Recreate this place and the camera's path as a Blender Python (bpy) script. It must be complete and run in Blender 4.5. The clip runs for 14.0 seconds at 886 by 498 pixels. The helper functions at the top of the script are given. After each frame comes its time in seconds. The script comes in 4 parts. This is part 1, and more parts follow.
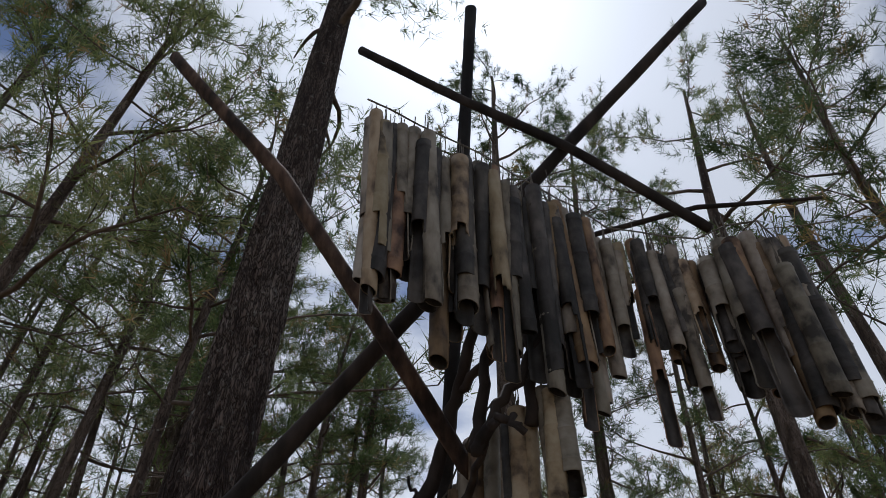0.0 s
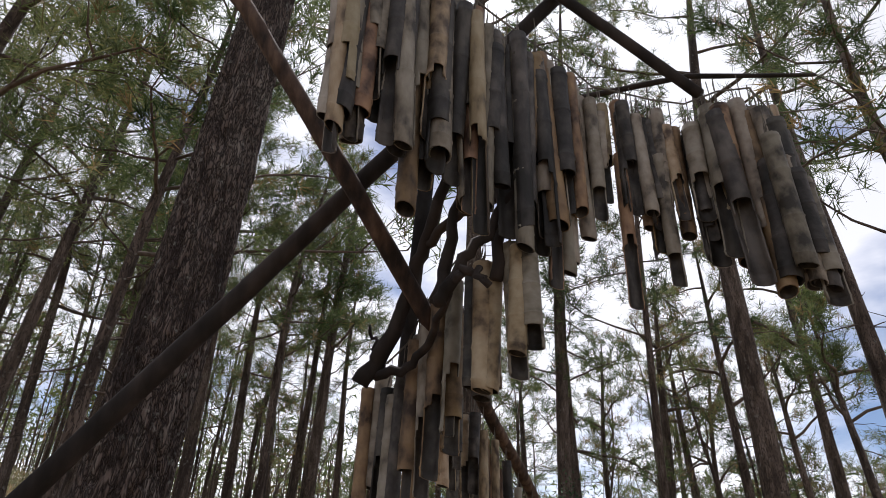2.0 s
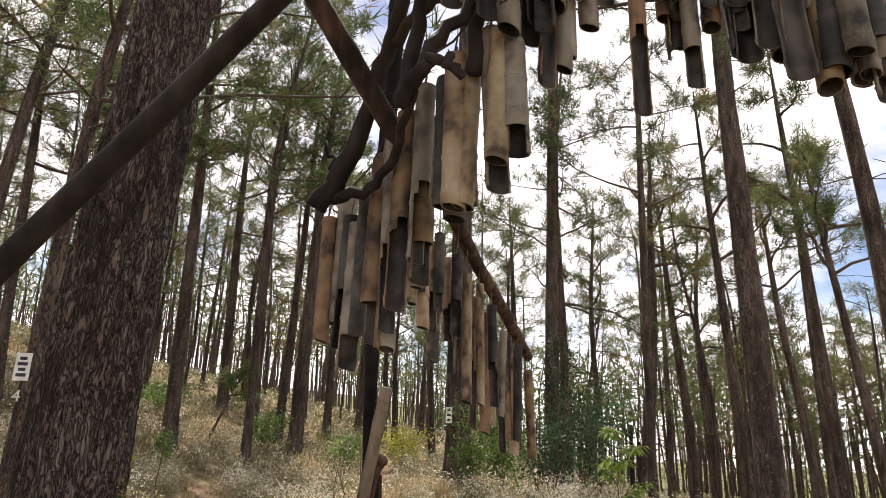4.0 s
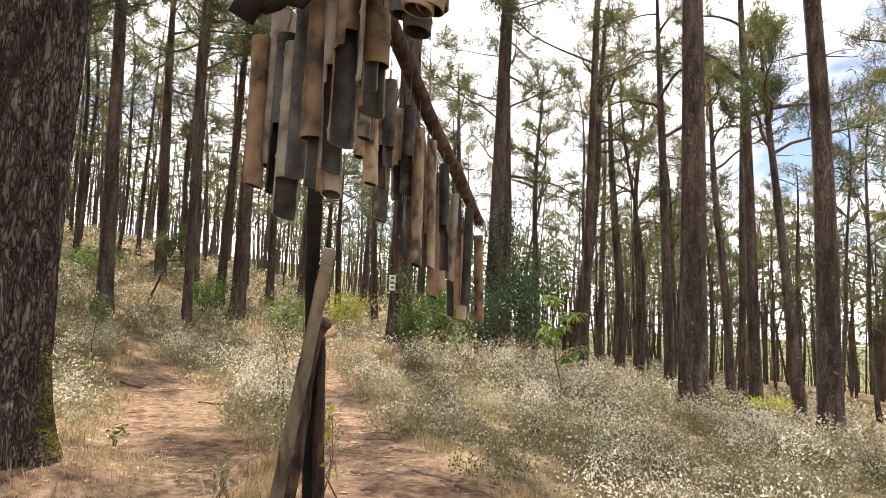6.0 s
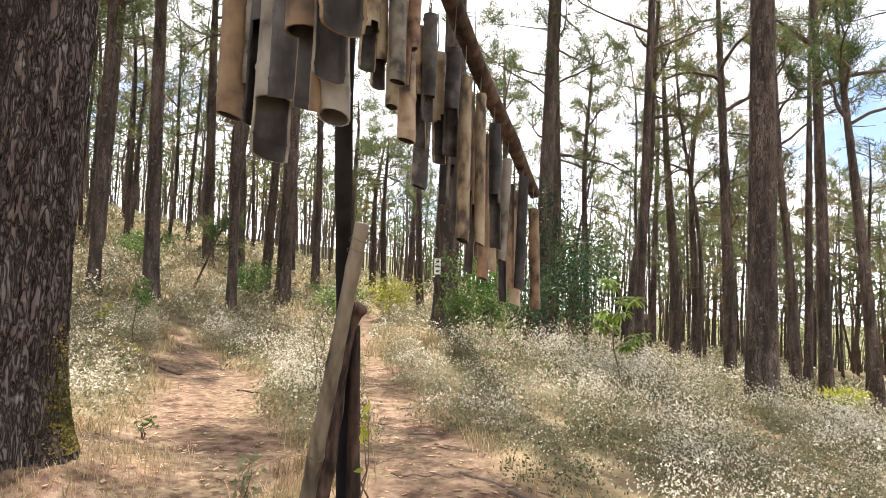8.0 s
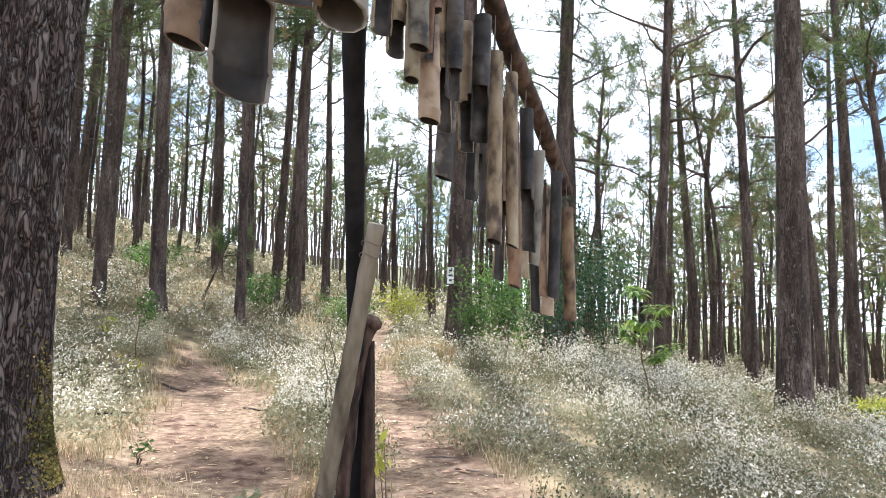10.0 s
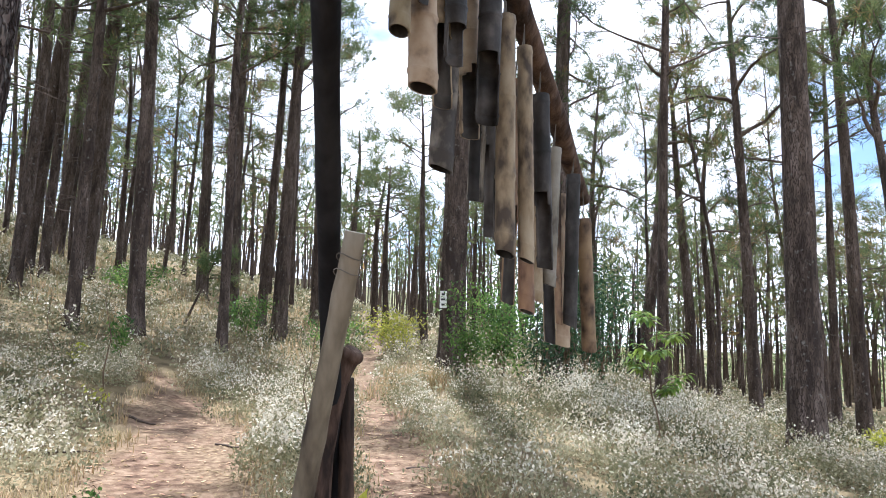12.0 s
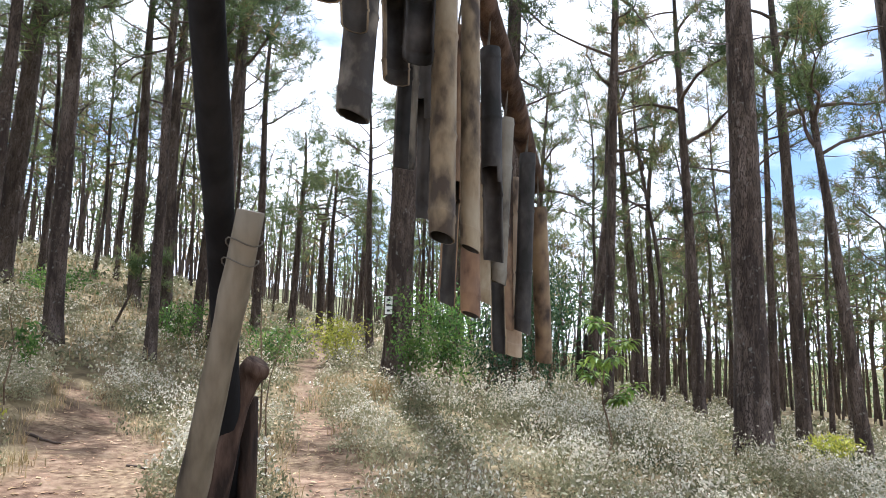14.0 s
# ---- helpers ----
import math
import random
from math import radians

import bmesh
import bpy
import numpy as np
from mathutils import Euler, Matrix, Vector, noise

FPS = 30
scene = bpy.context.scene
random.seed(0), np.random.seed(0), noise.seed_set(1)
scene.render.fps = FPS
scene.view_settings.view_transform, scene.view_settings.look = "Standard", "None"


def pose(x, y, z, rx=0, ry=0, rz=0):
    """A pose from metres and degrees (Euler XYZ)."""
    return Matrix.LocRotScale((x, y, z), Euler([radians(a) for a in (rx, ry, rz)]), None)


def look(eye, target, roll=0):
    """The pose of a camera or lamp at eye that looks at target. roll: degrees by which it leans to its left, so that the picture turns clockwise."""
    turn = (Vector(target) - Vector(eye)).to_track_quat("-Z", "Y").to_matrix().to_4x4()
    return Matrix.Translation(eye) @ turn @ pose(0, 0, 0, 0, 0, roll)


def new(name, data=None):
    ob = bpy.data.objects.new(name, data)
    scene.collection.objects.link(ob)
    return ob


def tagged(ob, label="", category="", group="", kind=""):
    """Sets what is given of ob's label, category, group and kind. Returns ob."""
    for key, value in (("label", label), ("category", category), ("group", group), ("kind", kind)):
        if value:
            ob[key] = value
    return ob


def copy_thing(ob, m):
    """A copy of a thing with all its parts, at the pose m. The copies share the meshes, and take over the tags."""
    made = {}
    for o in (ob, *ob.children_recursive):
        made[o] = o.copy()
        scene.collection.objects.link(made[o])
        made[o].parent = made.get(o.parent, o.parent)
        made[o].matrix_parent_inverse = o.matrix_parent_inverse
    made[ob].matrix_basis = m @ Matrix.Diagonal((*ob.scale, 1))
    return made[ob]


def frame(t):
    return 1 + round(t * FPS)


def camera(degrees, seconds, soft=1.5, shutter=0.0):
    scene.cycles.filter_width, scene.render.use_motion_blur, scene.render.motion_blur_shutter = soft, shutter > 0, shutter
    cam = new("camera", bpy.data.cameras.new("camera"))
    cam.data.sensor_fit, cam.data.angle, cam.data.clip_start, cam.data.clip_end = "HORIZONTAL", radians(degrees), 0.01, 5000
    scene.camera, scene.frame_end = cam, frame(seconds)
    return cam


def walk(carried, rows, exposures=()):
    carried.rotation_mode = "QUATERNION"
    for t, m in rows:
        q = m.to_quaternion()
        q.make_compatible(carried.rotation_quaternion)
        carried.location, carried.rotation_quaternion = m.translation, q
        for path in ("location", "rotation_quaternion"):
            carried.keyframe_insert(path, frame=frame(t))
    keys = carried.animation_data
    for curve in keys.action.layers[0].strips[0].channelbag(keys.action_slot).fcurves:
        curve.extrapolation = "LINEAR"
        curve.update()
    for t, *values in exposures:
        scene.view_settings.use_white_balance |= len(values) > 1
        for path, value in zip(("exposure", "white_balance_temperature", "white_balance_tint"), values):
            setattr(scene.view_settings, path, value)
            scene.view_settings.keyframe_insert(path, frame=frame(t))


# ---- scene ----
PATH = [
    (0, (0.572, -5.091, 1.431), (0.387, -3.572, 2.719), 0.3),
    (0.5, (0.592, -5.019, 1.433), (0.396, -3.458, 2.668), 1.0),
    (1, (0.575, -4.957, 1.443), (0.394, -3.332, 2.595), 1.2),
    (1.5, (0.58, -4.968, 1.436), (0.411, -3.282, 2.499), 2.1),
    (2, (0.574, -4.958, 1.424), (0.457, -3.207, 2.383), 2.0),
    (2.5, (0.575, -4.881, 1.426), (0.495, -3.07, 2.271), 1.6),
    (3, (0.601, -4.778, 1.417), (0.55, -2.923, 2.163), 1.8),
    (3.5, (0.623, -4.617, 1.431), (0.53, -2.727, 2.078), 1.4),
    (4, (0.631, -4.568, 1.419), (0.538, -2.649, 1.976), 1.3),
    (4.2, (0.643, -4.515, 1.43), (0.547, -2.584, 1.942), 1.5),
    (6.3, (0.586, -4.183, 1.377), (0.69, -2.191, 1.515), 1.8),
    (6.5, (0.586, -4.106, 1.369), (0.671, -2.112, 1.496), 1.7),
    (7, (0.614, -3.932, 1.364), (0.598, -1.935, 1.481), 1.3),
    (7.5, (0.608, -3.801, 1.379), (0.562, -1.804, 1.491), 1.6),
    (10, (0.505, -3.266, 1.375), (0.423, -1.272, 1.517), 1.1),
    (10.5, (0.51, -3.106, 1.385), (0.406, -1.115, 1.542), 1.0),
    (11, (0.502, -3.003, 1.382), (0.393, -1.013, 1.548), 1.1),
    (11.5, (0.497, -2.885, 1.378), (0.388, -0.897, 1.574), 1.0),
    (12, (0.469, -2.701, 1.384), (0.411, -0.714, 1.603), 1.3),
    (12.5, (0.448, -2.606, 1.387), (0.419, -0.621, 1.631), 1.1),
    (13, (0.442, -2.472, 1.375), (0.445, -0.487, 1.619), 1.2),
    (13.5, (0.485, -2.338, 1.363), (0.515, -0.352, 1.601), 1.1),
    (14, (0.533, -2.225, 1.378), (0.635, -0.243, 1.622), 1.3),
]
cam = camera(70.3, 14.0, soft=0.9)
walk(cam, [(t, look(eye, target, roll)) for t, eye, target, roll in PATH],
     [(0, -0.68, 5650, 12), (1, -0.3, 5750, 13), (2, 0.0, 6050, 16), (3.5, 0.54, 6600, 17), (4.2, 0.62, 6700, 17), (6.3, 1.06, 6800, 16), (7.7, 1.2, 6600, 15), (9.8, 1.4, 5500, 12), (11.5, 1.22, 5500, 12), (14, 0.97, 5550, 11)])


# ---- world, sun, exposure ----
SUN = Vector((-0.033, 0.449, 0.893)).normalized()
world = bpy.data.worlds.new("sky")
scene.world = world
world.use_nodes = True
wn, wl = world.node_tree.nodes, world.node_tree.links
wn.clear()
w_out, w_bg = wn.new("ShaderNodeOutputWorld"), wn.new("ShaderNodeBackground")
w_sky = wn.new("ShaderNodeTexSky")
w_sky.sky_type, w_sky.sun_disc = "NISHITA", False
w_sky.sun_elevation, w_sky.sun_rotation = math.asin(SUN.z), math.atan2(SUN.x, SUN.y)
w_sky.dust_density, w_sky.altitude = 2.5, 1500
w_co, w_map = wn.new("ShaderNodeTexCoord"), wn.new("ShaderNodeMapping")
w_map.inputs["Scale"].default_value = (1.0, 1.0, 2.2)
w_noise = wn.new("ShaderNodeTexNoise")
w_noise.inputs["Scale"].default_value, w_noise.inputs["Detail"].default_value = 2.6, 6.0
w_ramp = wn.new("ShaderNodeValToRGB")
w_ramp.color_ramp.elements[0].position, w_ramp.color_ramp.elements[1].position = 0.35, 0.50
w_mix = wn.new("ShaderNodeMix")
w_mix.data_type = "RGBA"
w_bw, w_gain = wn.new("ShaderNodeRGBToBW"), wn.new("ShaderNodeMath")
w_gain.operation = "MULTIPLY_ADD"
w_gain.inputs[1].default_value, w_gain.inputs[2].default_value = 1.9, 4.5
wl.new(w_sky.outputs["Color"], w_bw.inputs["Color"])
wl.new(w_bw.outputs["Val"], w_gain.inputs[0])
wl.new(w_gain.outputs[0], w_mix.inputs["B"])
wl.new(w_co.outputs["Generated"], w_map.inputs["Vector"])
wl.new(w_map.outputs["Vector"], w_noise.inputs["Vector"])
wl.new(w_noise.outputs["Fac"], w_ramp.inputs["Fac"])
wl.new(w_ramp.outputs["Color"], w_mix.inputs["Factor"])
wl.new(w_sky.outputs["Color"], w_mix.inputs["A"])
wl.new(w_mix.outputs["Result"], w_bg.inputs["Color"])
w_bg.inputs["Strength"].default_value = 0.1
wl.new(w_bg.outputs["Background"], w_out.inputs["Surface"])

sun_data = bpy.data.lights.new("sun", "SUN")
sun_data.energy, sun_data.angle, sun_data.color = 5.0, radians(0.6), (1.0, 0.94, 0.84)
sun = new("sun", sun_data)
sun.matrix_world = look(SUN * 60, (0, 0, 0))


# ---- materials ----
def material(name, base, rough=0.8, dark=None, light=None, scale=6.0, stretch=(1, 1, 1), bump=0.3, bump_scale=None, translucent=0.0,
             per_object=0.0, per_island=0.0, detail=8.0, coords="Object", bump_far=0.02):
    """A surface with two scales of colour variation and a bump."""
    m = bpy.data.materials.new(name)
    m.use_nodes = True
    n, l = m.node_tree.nodes, m.node_tree.links
    n.clear()
    out = n.new("ShaderNodeOutputMaterial")
    bsdf = n.new("ShaderNodeBsdfPrincipled")
    bsdf.inputs["Roughness"].default_value = rough
    bsdf.inputs["Specular IOR Level"].default_value = 0.25
    co, mp = n.new("ShaderNodeTexCoord"), n.new("ShaderNodeMapping")
    mp.inputs["Scale"].default_value = stretch
    l.new(co.outputs[coords], mp.inputs["Vector"])
    if per_object:
        info, shift = n.new("ShaderNodeObjectInfo"), n.new("ShaderNodeMath")
        shift.operation = "MULTIPLY"
        shift.inputs[1].default_value = 60.0
        l.new(info.outputs["Random"], shift.inputs[0])
        l.new(shift.outputs[0], mp.inputs["Location"])
    big, fine = n.new("ShaderNodeTexNoise"), n.new("ShaderNodeTexNoise")
    big.inputs["Scale"].default_value, big.inputs["Detail"].default_value = scale * 0.22, 4.0
    fine.inputs["Scale"].default_value, fine.inputs["Detail"].default_value = scale, detail
    for t in (big, fine):
        l.new(mp.outputs["Vector"], t.inputs["Vector"])
    dark = dark or tuple(c * 0.55 for c in base)
    light = light or tuple(min(0.9, c * 1.4) for c in base)
    ramp = n.new("ShaderNodeValToRGB")
    e = ramp.color_ramp.elements
    e[0].position, e[0].color = 0.40, (*dark, 1)
    e[1].position, e[1].color = 0.62, (*light, 1)
    mid = ramp.color_ramp.elements.new(0.5)
    mid.color = (*base, 1)
    add = n.new("ShaderNodeMath")
    add.operation = "MULTIPLY_ADD"
    add.inputs[1].default_value = 0.5
    half = n.new("ShaderNodeMath")
    half.operation = "MULTIPLY"
    half.inputs[1].default_value = 0.5
    l.new(big.outputs["Fac"], half.inputs[0])
    l.new(fine.outputs["Fac"], add.inputs[0])
    l.new(half.outputs[0], add.inputs[2])
    l.new(add.outputs[0], ramp.inputs["Fac"])
    colour = ramp.outputs["Color"]
    for amount, kind in ((per_object, "o"), (per_island, "i")):
        if amount:
            src = n.new("ShaderNodeObjectInfo") if kind == "o" else n.new("ShaderNodeNewGeometry")
            sock = src.outputs["Random"] if kind == "o" else src.outputs["Random Per Island"]
            hsv = n.new("ShaderNodeHueSaturation")
            rng = n.new("ShaderNodeMapRange")
            rng.inputs["To Min"].default_value, rng.inputs["To Max"].default_value = 1 - amount, 1 + amount
            l.new(sock, rng.inputs["Value"])
            l.new(rng.outputs["Result"], hsv.inputs["Value"])
            rng2 = n.new("ShaderNodeMapRange")
            rng2.inputs["To Min"].default_value, rng2.inputs["To Max"].default_value = 0.5 + amount * 0.06, 0.5 - amount * 0.06
            l.new(sock, rng2.inputs["Value"])
            l.new(rng2.outputs["Result"], hsv.inputs["Hue"])
            l.new(colour, hsv.inputs["Color"])
            colour = hsv.outputs["Color"]
    l.new(colour, bsdf.inputs["Base Color"])
    if bump:
        b = n.new("ShaderNodeBump")
        b.inputs["Strength"].default_value, b.inputs["Distance"].default_value = bump, bump_far
        if bump_scale:
            bt = n.new("ShaderNodeTexNoise")
            bt.inputs["Scale"].default_value, bt.inputs["Detail"].default_value = bump_scale, 8.0
            l.new(mp.outputs["Vector"], bt.inputs["Vector"])
            l.new(bt.outputs["Fac"], b.inputs["Height"])
        else:
            l.new(fine.outputs["Fac"], b.inputs["Height"])
        l.new(b.outputs["Normal"], bsdf.inputs["Normal"])
    surface = bsdf.outputs["BSDF"]
    if translucent:
        tr, mx = n.new("ShaderNodeBsdfTranslucent"), n.new("ShaderNodeMixShader")
        mx.inputs["Fac"].default_value = translucent
        l.new(colour, tr.inputs["Color"])
        l.new(surface, mx.inputs[1])
        l.new(tr.outputs["BSDF"], mx.inputs[2])
        surface = mx.outputs["Shader"]
    l.new(surface, out.inputs["Surface"])
    return m


def bark_material(name, base, dark, light, scale, furrow=0.10, depth=0.7):
    """Pine bark: long plates divided by dark furrows, with pale lichen."""
    m = material(name, base, 0.92, dark, light, scale=scale, stretch=(1, 1, 0.22), bump=0.0)
    n, l = m.node_tree.nodes, m.node_tree.links
    bsdf = next(x for x in n if x.type == "BSDF_PRINCIPLED")
    mp = next(x for x in n if x.type == "MAPPING")
    vor = n.new("ShaderNodeTexVoronoi")
    vor.feature = "DISTANCE_TO_EDGE"
    vor.inputs["Scale"].default_value = scale * 1.9
    warp = n.new("ShaderNodeTexNoise")
    warp.inputs["Scale"].default_value = scale * 1.6
    vadd = n.new("ShaderNodeVectorMath")
    vadd.operation = "MULTIPLY_ADD"
    vadd.inputs[1].default_value = (0.3, 0.3, 0.3)
    l.new(mp.outputs["Vector"], warp.inputs["Vector"])
    l.new(warp.outputs["Color"], vadd.inputs[0])
    l.new(mp.outputs["Vector"], vadd.inputs[2])
    l.new(vadd.outputs["Vector"], vor.inputs["Vector"])
    edge = n.new("ShaderNodeMapRange")
    edge.inputs["From Max"].default_value = furrow
    l.new(vor.outputs["Distance"], edge.inputs["Value"])
    mix = n.new("ShaderNodeMix")
    mix.data_type = "RGBA"
    mix.inputs["A"].default_value = (*[c * depth for c in dark], 1)
    old = bsdf.inputs["Base Color"].links[0].from_socket
    l.new(edge.outputs["Result"], mix.inputs["Factor"])
    l.new(old, mix.inputs["B"])
    lich, lramp, lmix = n.new("ShaderNodeTexNoise"), n.new("ShaderNodeValToRGB"), n.new("ShaderNodeMix")
    lich.inputs["Scale"].default_value, lich.inputs["Detail"].default_value = scale * 1.3, 6.0
    l.new(next(x for x in n if x.type == "TEX_COORD").outputs["Object"], lich.inputs["Vector"])
    lramp.color_ramp.elements[0].position, lramp.color_ramp.elements[1].position = 0.62, 0.72
    l.new(lich.outputs["Fac"], lramp.inputs["Fac"])
    lmix.data_type = "RGBA"
    lmix.inputs["B"].default_value = (0.30, 0.29, 0.26, 1)
    part_of = n.new("ShaderNodeMath")
    part_of.operation = "MULTIPLY"
    part_of.inputs[1].default_value = 0.55
    l.new(lramp.outputs["Color"], part_of.inputs[0])
    l.new(part_of.outputs[0], lmix.inputs["Factor"])
    l.new(mix.outputs["Result"], lmix.inputs["A"])
    l.new(lmix.outputs["Result"], bsdf.inputs["Base Color"])
    b = n.new("ShaderNodeBump")
    b.inputs["Strength"].default_value, b.inputs["Distance"].default_value = 0.8, 0.03
    l.new(edge.outputs["Result"], b.inputs["Height"])
    l.new(b.outputs["Normal"], bsdf.inputs["Normal"])
    return m


BARK = bark_material("pine_bark", (0.115, 0.085, 0.068), (0.05, 0.036, 0.03), (0.20, 0.155, 0.13), 9.0)
BARK_NEAR = bark_material("old_pine_bark", (0.12, 0.09, 0.076), (0.045, 0.032, 0.028), (0.18, 0.15, 0.13), 9.0, 0.22, 0.5)
LIMB = material("pine_limb", (0.10, 0.075, 0.06), 0.9, scale=9, stretch=(1, 1, 0.4))
NEEDLE = material("pine_needles", (0.115, 0.15, 0.055), 0.6, (0.065, 0.10, 0.035), (0.18, 0.205, 0.085), scale=1.5, bump=0, translucent=0.36,
                  per_object=0.3, per_island=0.35)
NEEDLE_DRY = material("dry_pine_needles", (0.21, 0.15, 0.065), 0.7, (0.12, 0.1, 0.04), (0.32, 0.24, 0.1), scale=1.5, bump=0, translucent=0.4, per_island=0.3)
LEAF_PALE = material("shrub_leaf", (0.255, 0.245, 0.14), 0.65, (0.09, 0.10, 0.05), (0.42, 0.39, 0.26), scale=1.4, bump=0, translucent=0.35, per_island=0.3)
FLOWER = material("shrub_flower", (0.68, 0.63, 0.51), 0.8, (0.5, 0.45, 0.34), (0.8, 0.76, 0.65), scale=2, bump=0, translucent=0.25, per_island=0.25)
LEAF_GREEN = material("green_leaf", (0.13, 0.23, 0.055), 0.42, (0.06, 0.12, 0.03), (0.22, 0.34, 0.08), scale=2, bump=0, translucent=0.45, per_island=0.4)
LEAF_BRIGHT = material("bright_green_leaf", (0.24, 0.35, 0.07), 0.4, (0.13, 0.21, 0.04), (0.36, 0.46, 0.10), scale=2, bump=0, translucent=0.45, per_island=0.35)
LEAF_DARK = material("dark_green_leaf", (0.045, 0.095, 0.04), 0.45, (0.02, 0.05, 0.02), (0.09, 0.16, 0.07), scale=2, bump=0, translucent=0.3, per_island=0.4)
LEAF_YELLOW = material("yellow_leaf", (0.42, 0.43, 0.07), 0.5, (0.3, 0.33, 0.05), (0.55, 0.52, 0.12), scale=4, bump=0, translucent=0.4, per_island=0.3)
STRAW = material("dry_grass", (0.408, 0.315, 0.170), 0.8, (0.255, 0.187, 0.093), (0.527, 0.433, 0.264), scale=2, bump=0, translucent=0.25, per_island=0.4)
LITTER = material("needle_litter", (0.34, 0.215, 0.125), 0.85, (0.2, 0.12, 0.07), (0.47, 0.34, 0.22), scale=3, bump=0, per_island=0.4)
DRY_LEAF = material("withered_shrub_leaf", (0.30, 0.235, 0.125), 0.8, (0.17, 0.13, 0.065), (0.42, 0.35, 0.21), scale=2, bump=0, translucent=0.25, per_island=0.35)
STEM = material("shrub_stem", (0.16, 0.11, 0.07), 0.85, scale=8)
MOSS = material("yellow_green_moss", (0.15, 0.125, 0.03), 0.95, (0.06, 0.055, 0.015), (0.24, 0.20, 0.06), scale=14, bump=0, per_island=0.5)
BAMBOO_TAN = material("bamboo_weathered_tan", (0.259, 0.194, 0.119), 0.55, (0.060, 0.042, 0.028), (0.360, 0.295, 0.202), scale=9, stretch=(0.13, 0.13, 0.8), bump=0.25, per_object=0.22)
BAMBOO_GREY = material("bamboo_weathered_grey", (0.180, 0.155, 0.121), 0.6, (0.040, 0.034, 0.028), (0.273, 0.248, 0.205), scale=9, stretch=(0.13, 0.13, 0.8), bump=0.25, per_object=0.22)
BAMBOO_BROWN = material("bamboo_stained_brown", (0.175, 0.112, 0.066), 0.6, (0.035, 0.022, 0.015), (0.270, 0.180, 0.098), scale=9, stretch=(0.13, 0.13, 0.8), bump=0.25, per_object=0.25)
BAMBOO_DARK = material("bamboo_near_black", (0.038, 0.034, 0.031), 0.6, (0.014, 0.013, 0.011), (0.091, 0.081, 0.070), scale=9, stretch=(0.13, 0.13, 0.8), bump=0.25, per_object=0.2)
PROP = material("bamboo_weathered_olive", (0.135, 0.11, 0.075), 0.6, (0.04, 0.03, 0.022), (0.24, 0.20, 0.145), scale=14, stretch=(1, 1, 0.3), bump=0.3)
CHAR = material("charred_pole", (0.011, 0.0105, 0.012), 0.88, (0.006, 0.006, 0.007), (0.022, 0.021, 0.022), scale=12, stretch=(1, 1, 0.3), bump=0.5)
POLE = material("weathered_pole", (0.06, 0.037, 0.026), 0.9, (0.022, 0.015, 0.012), (0.125, 0.08, 0.056), scale=22, stretch=(1, 1, 0.3), bump=0.9)
POLE_DARK = material("dark_pole_bark", (0.024, 0.019, 0.017), 0.92, (0.012, 0.010, 0.009), (0.05, 0.039, 0.034), scale=12, stretch=(1, 1, 0.3), bump=0.6)
BROWN_WOOD = material("reddish_dead_wood", (0.075, 0.046, 0.033), 0.92, (0.022, 0.014, 0.011), (0.155, 0.105, 0.08), scale=26, stretch=(1, 1, 0.3), bump=1.0)
STRING = material("grey_cord", (0.13, 0.115, 0.095), 0.8, scale=20, bump=0)
WHITE = material("white_painted_plate", (0.74, 0.74, 0.71), 0.6, (0.6, 0.59, 0.56), (0.82, 0.82, 0.8), scale=9, bump=0)
INK = material("dark_print", (0.05, 0.05, 0.055), 0.7, scale=9, bump=0)


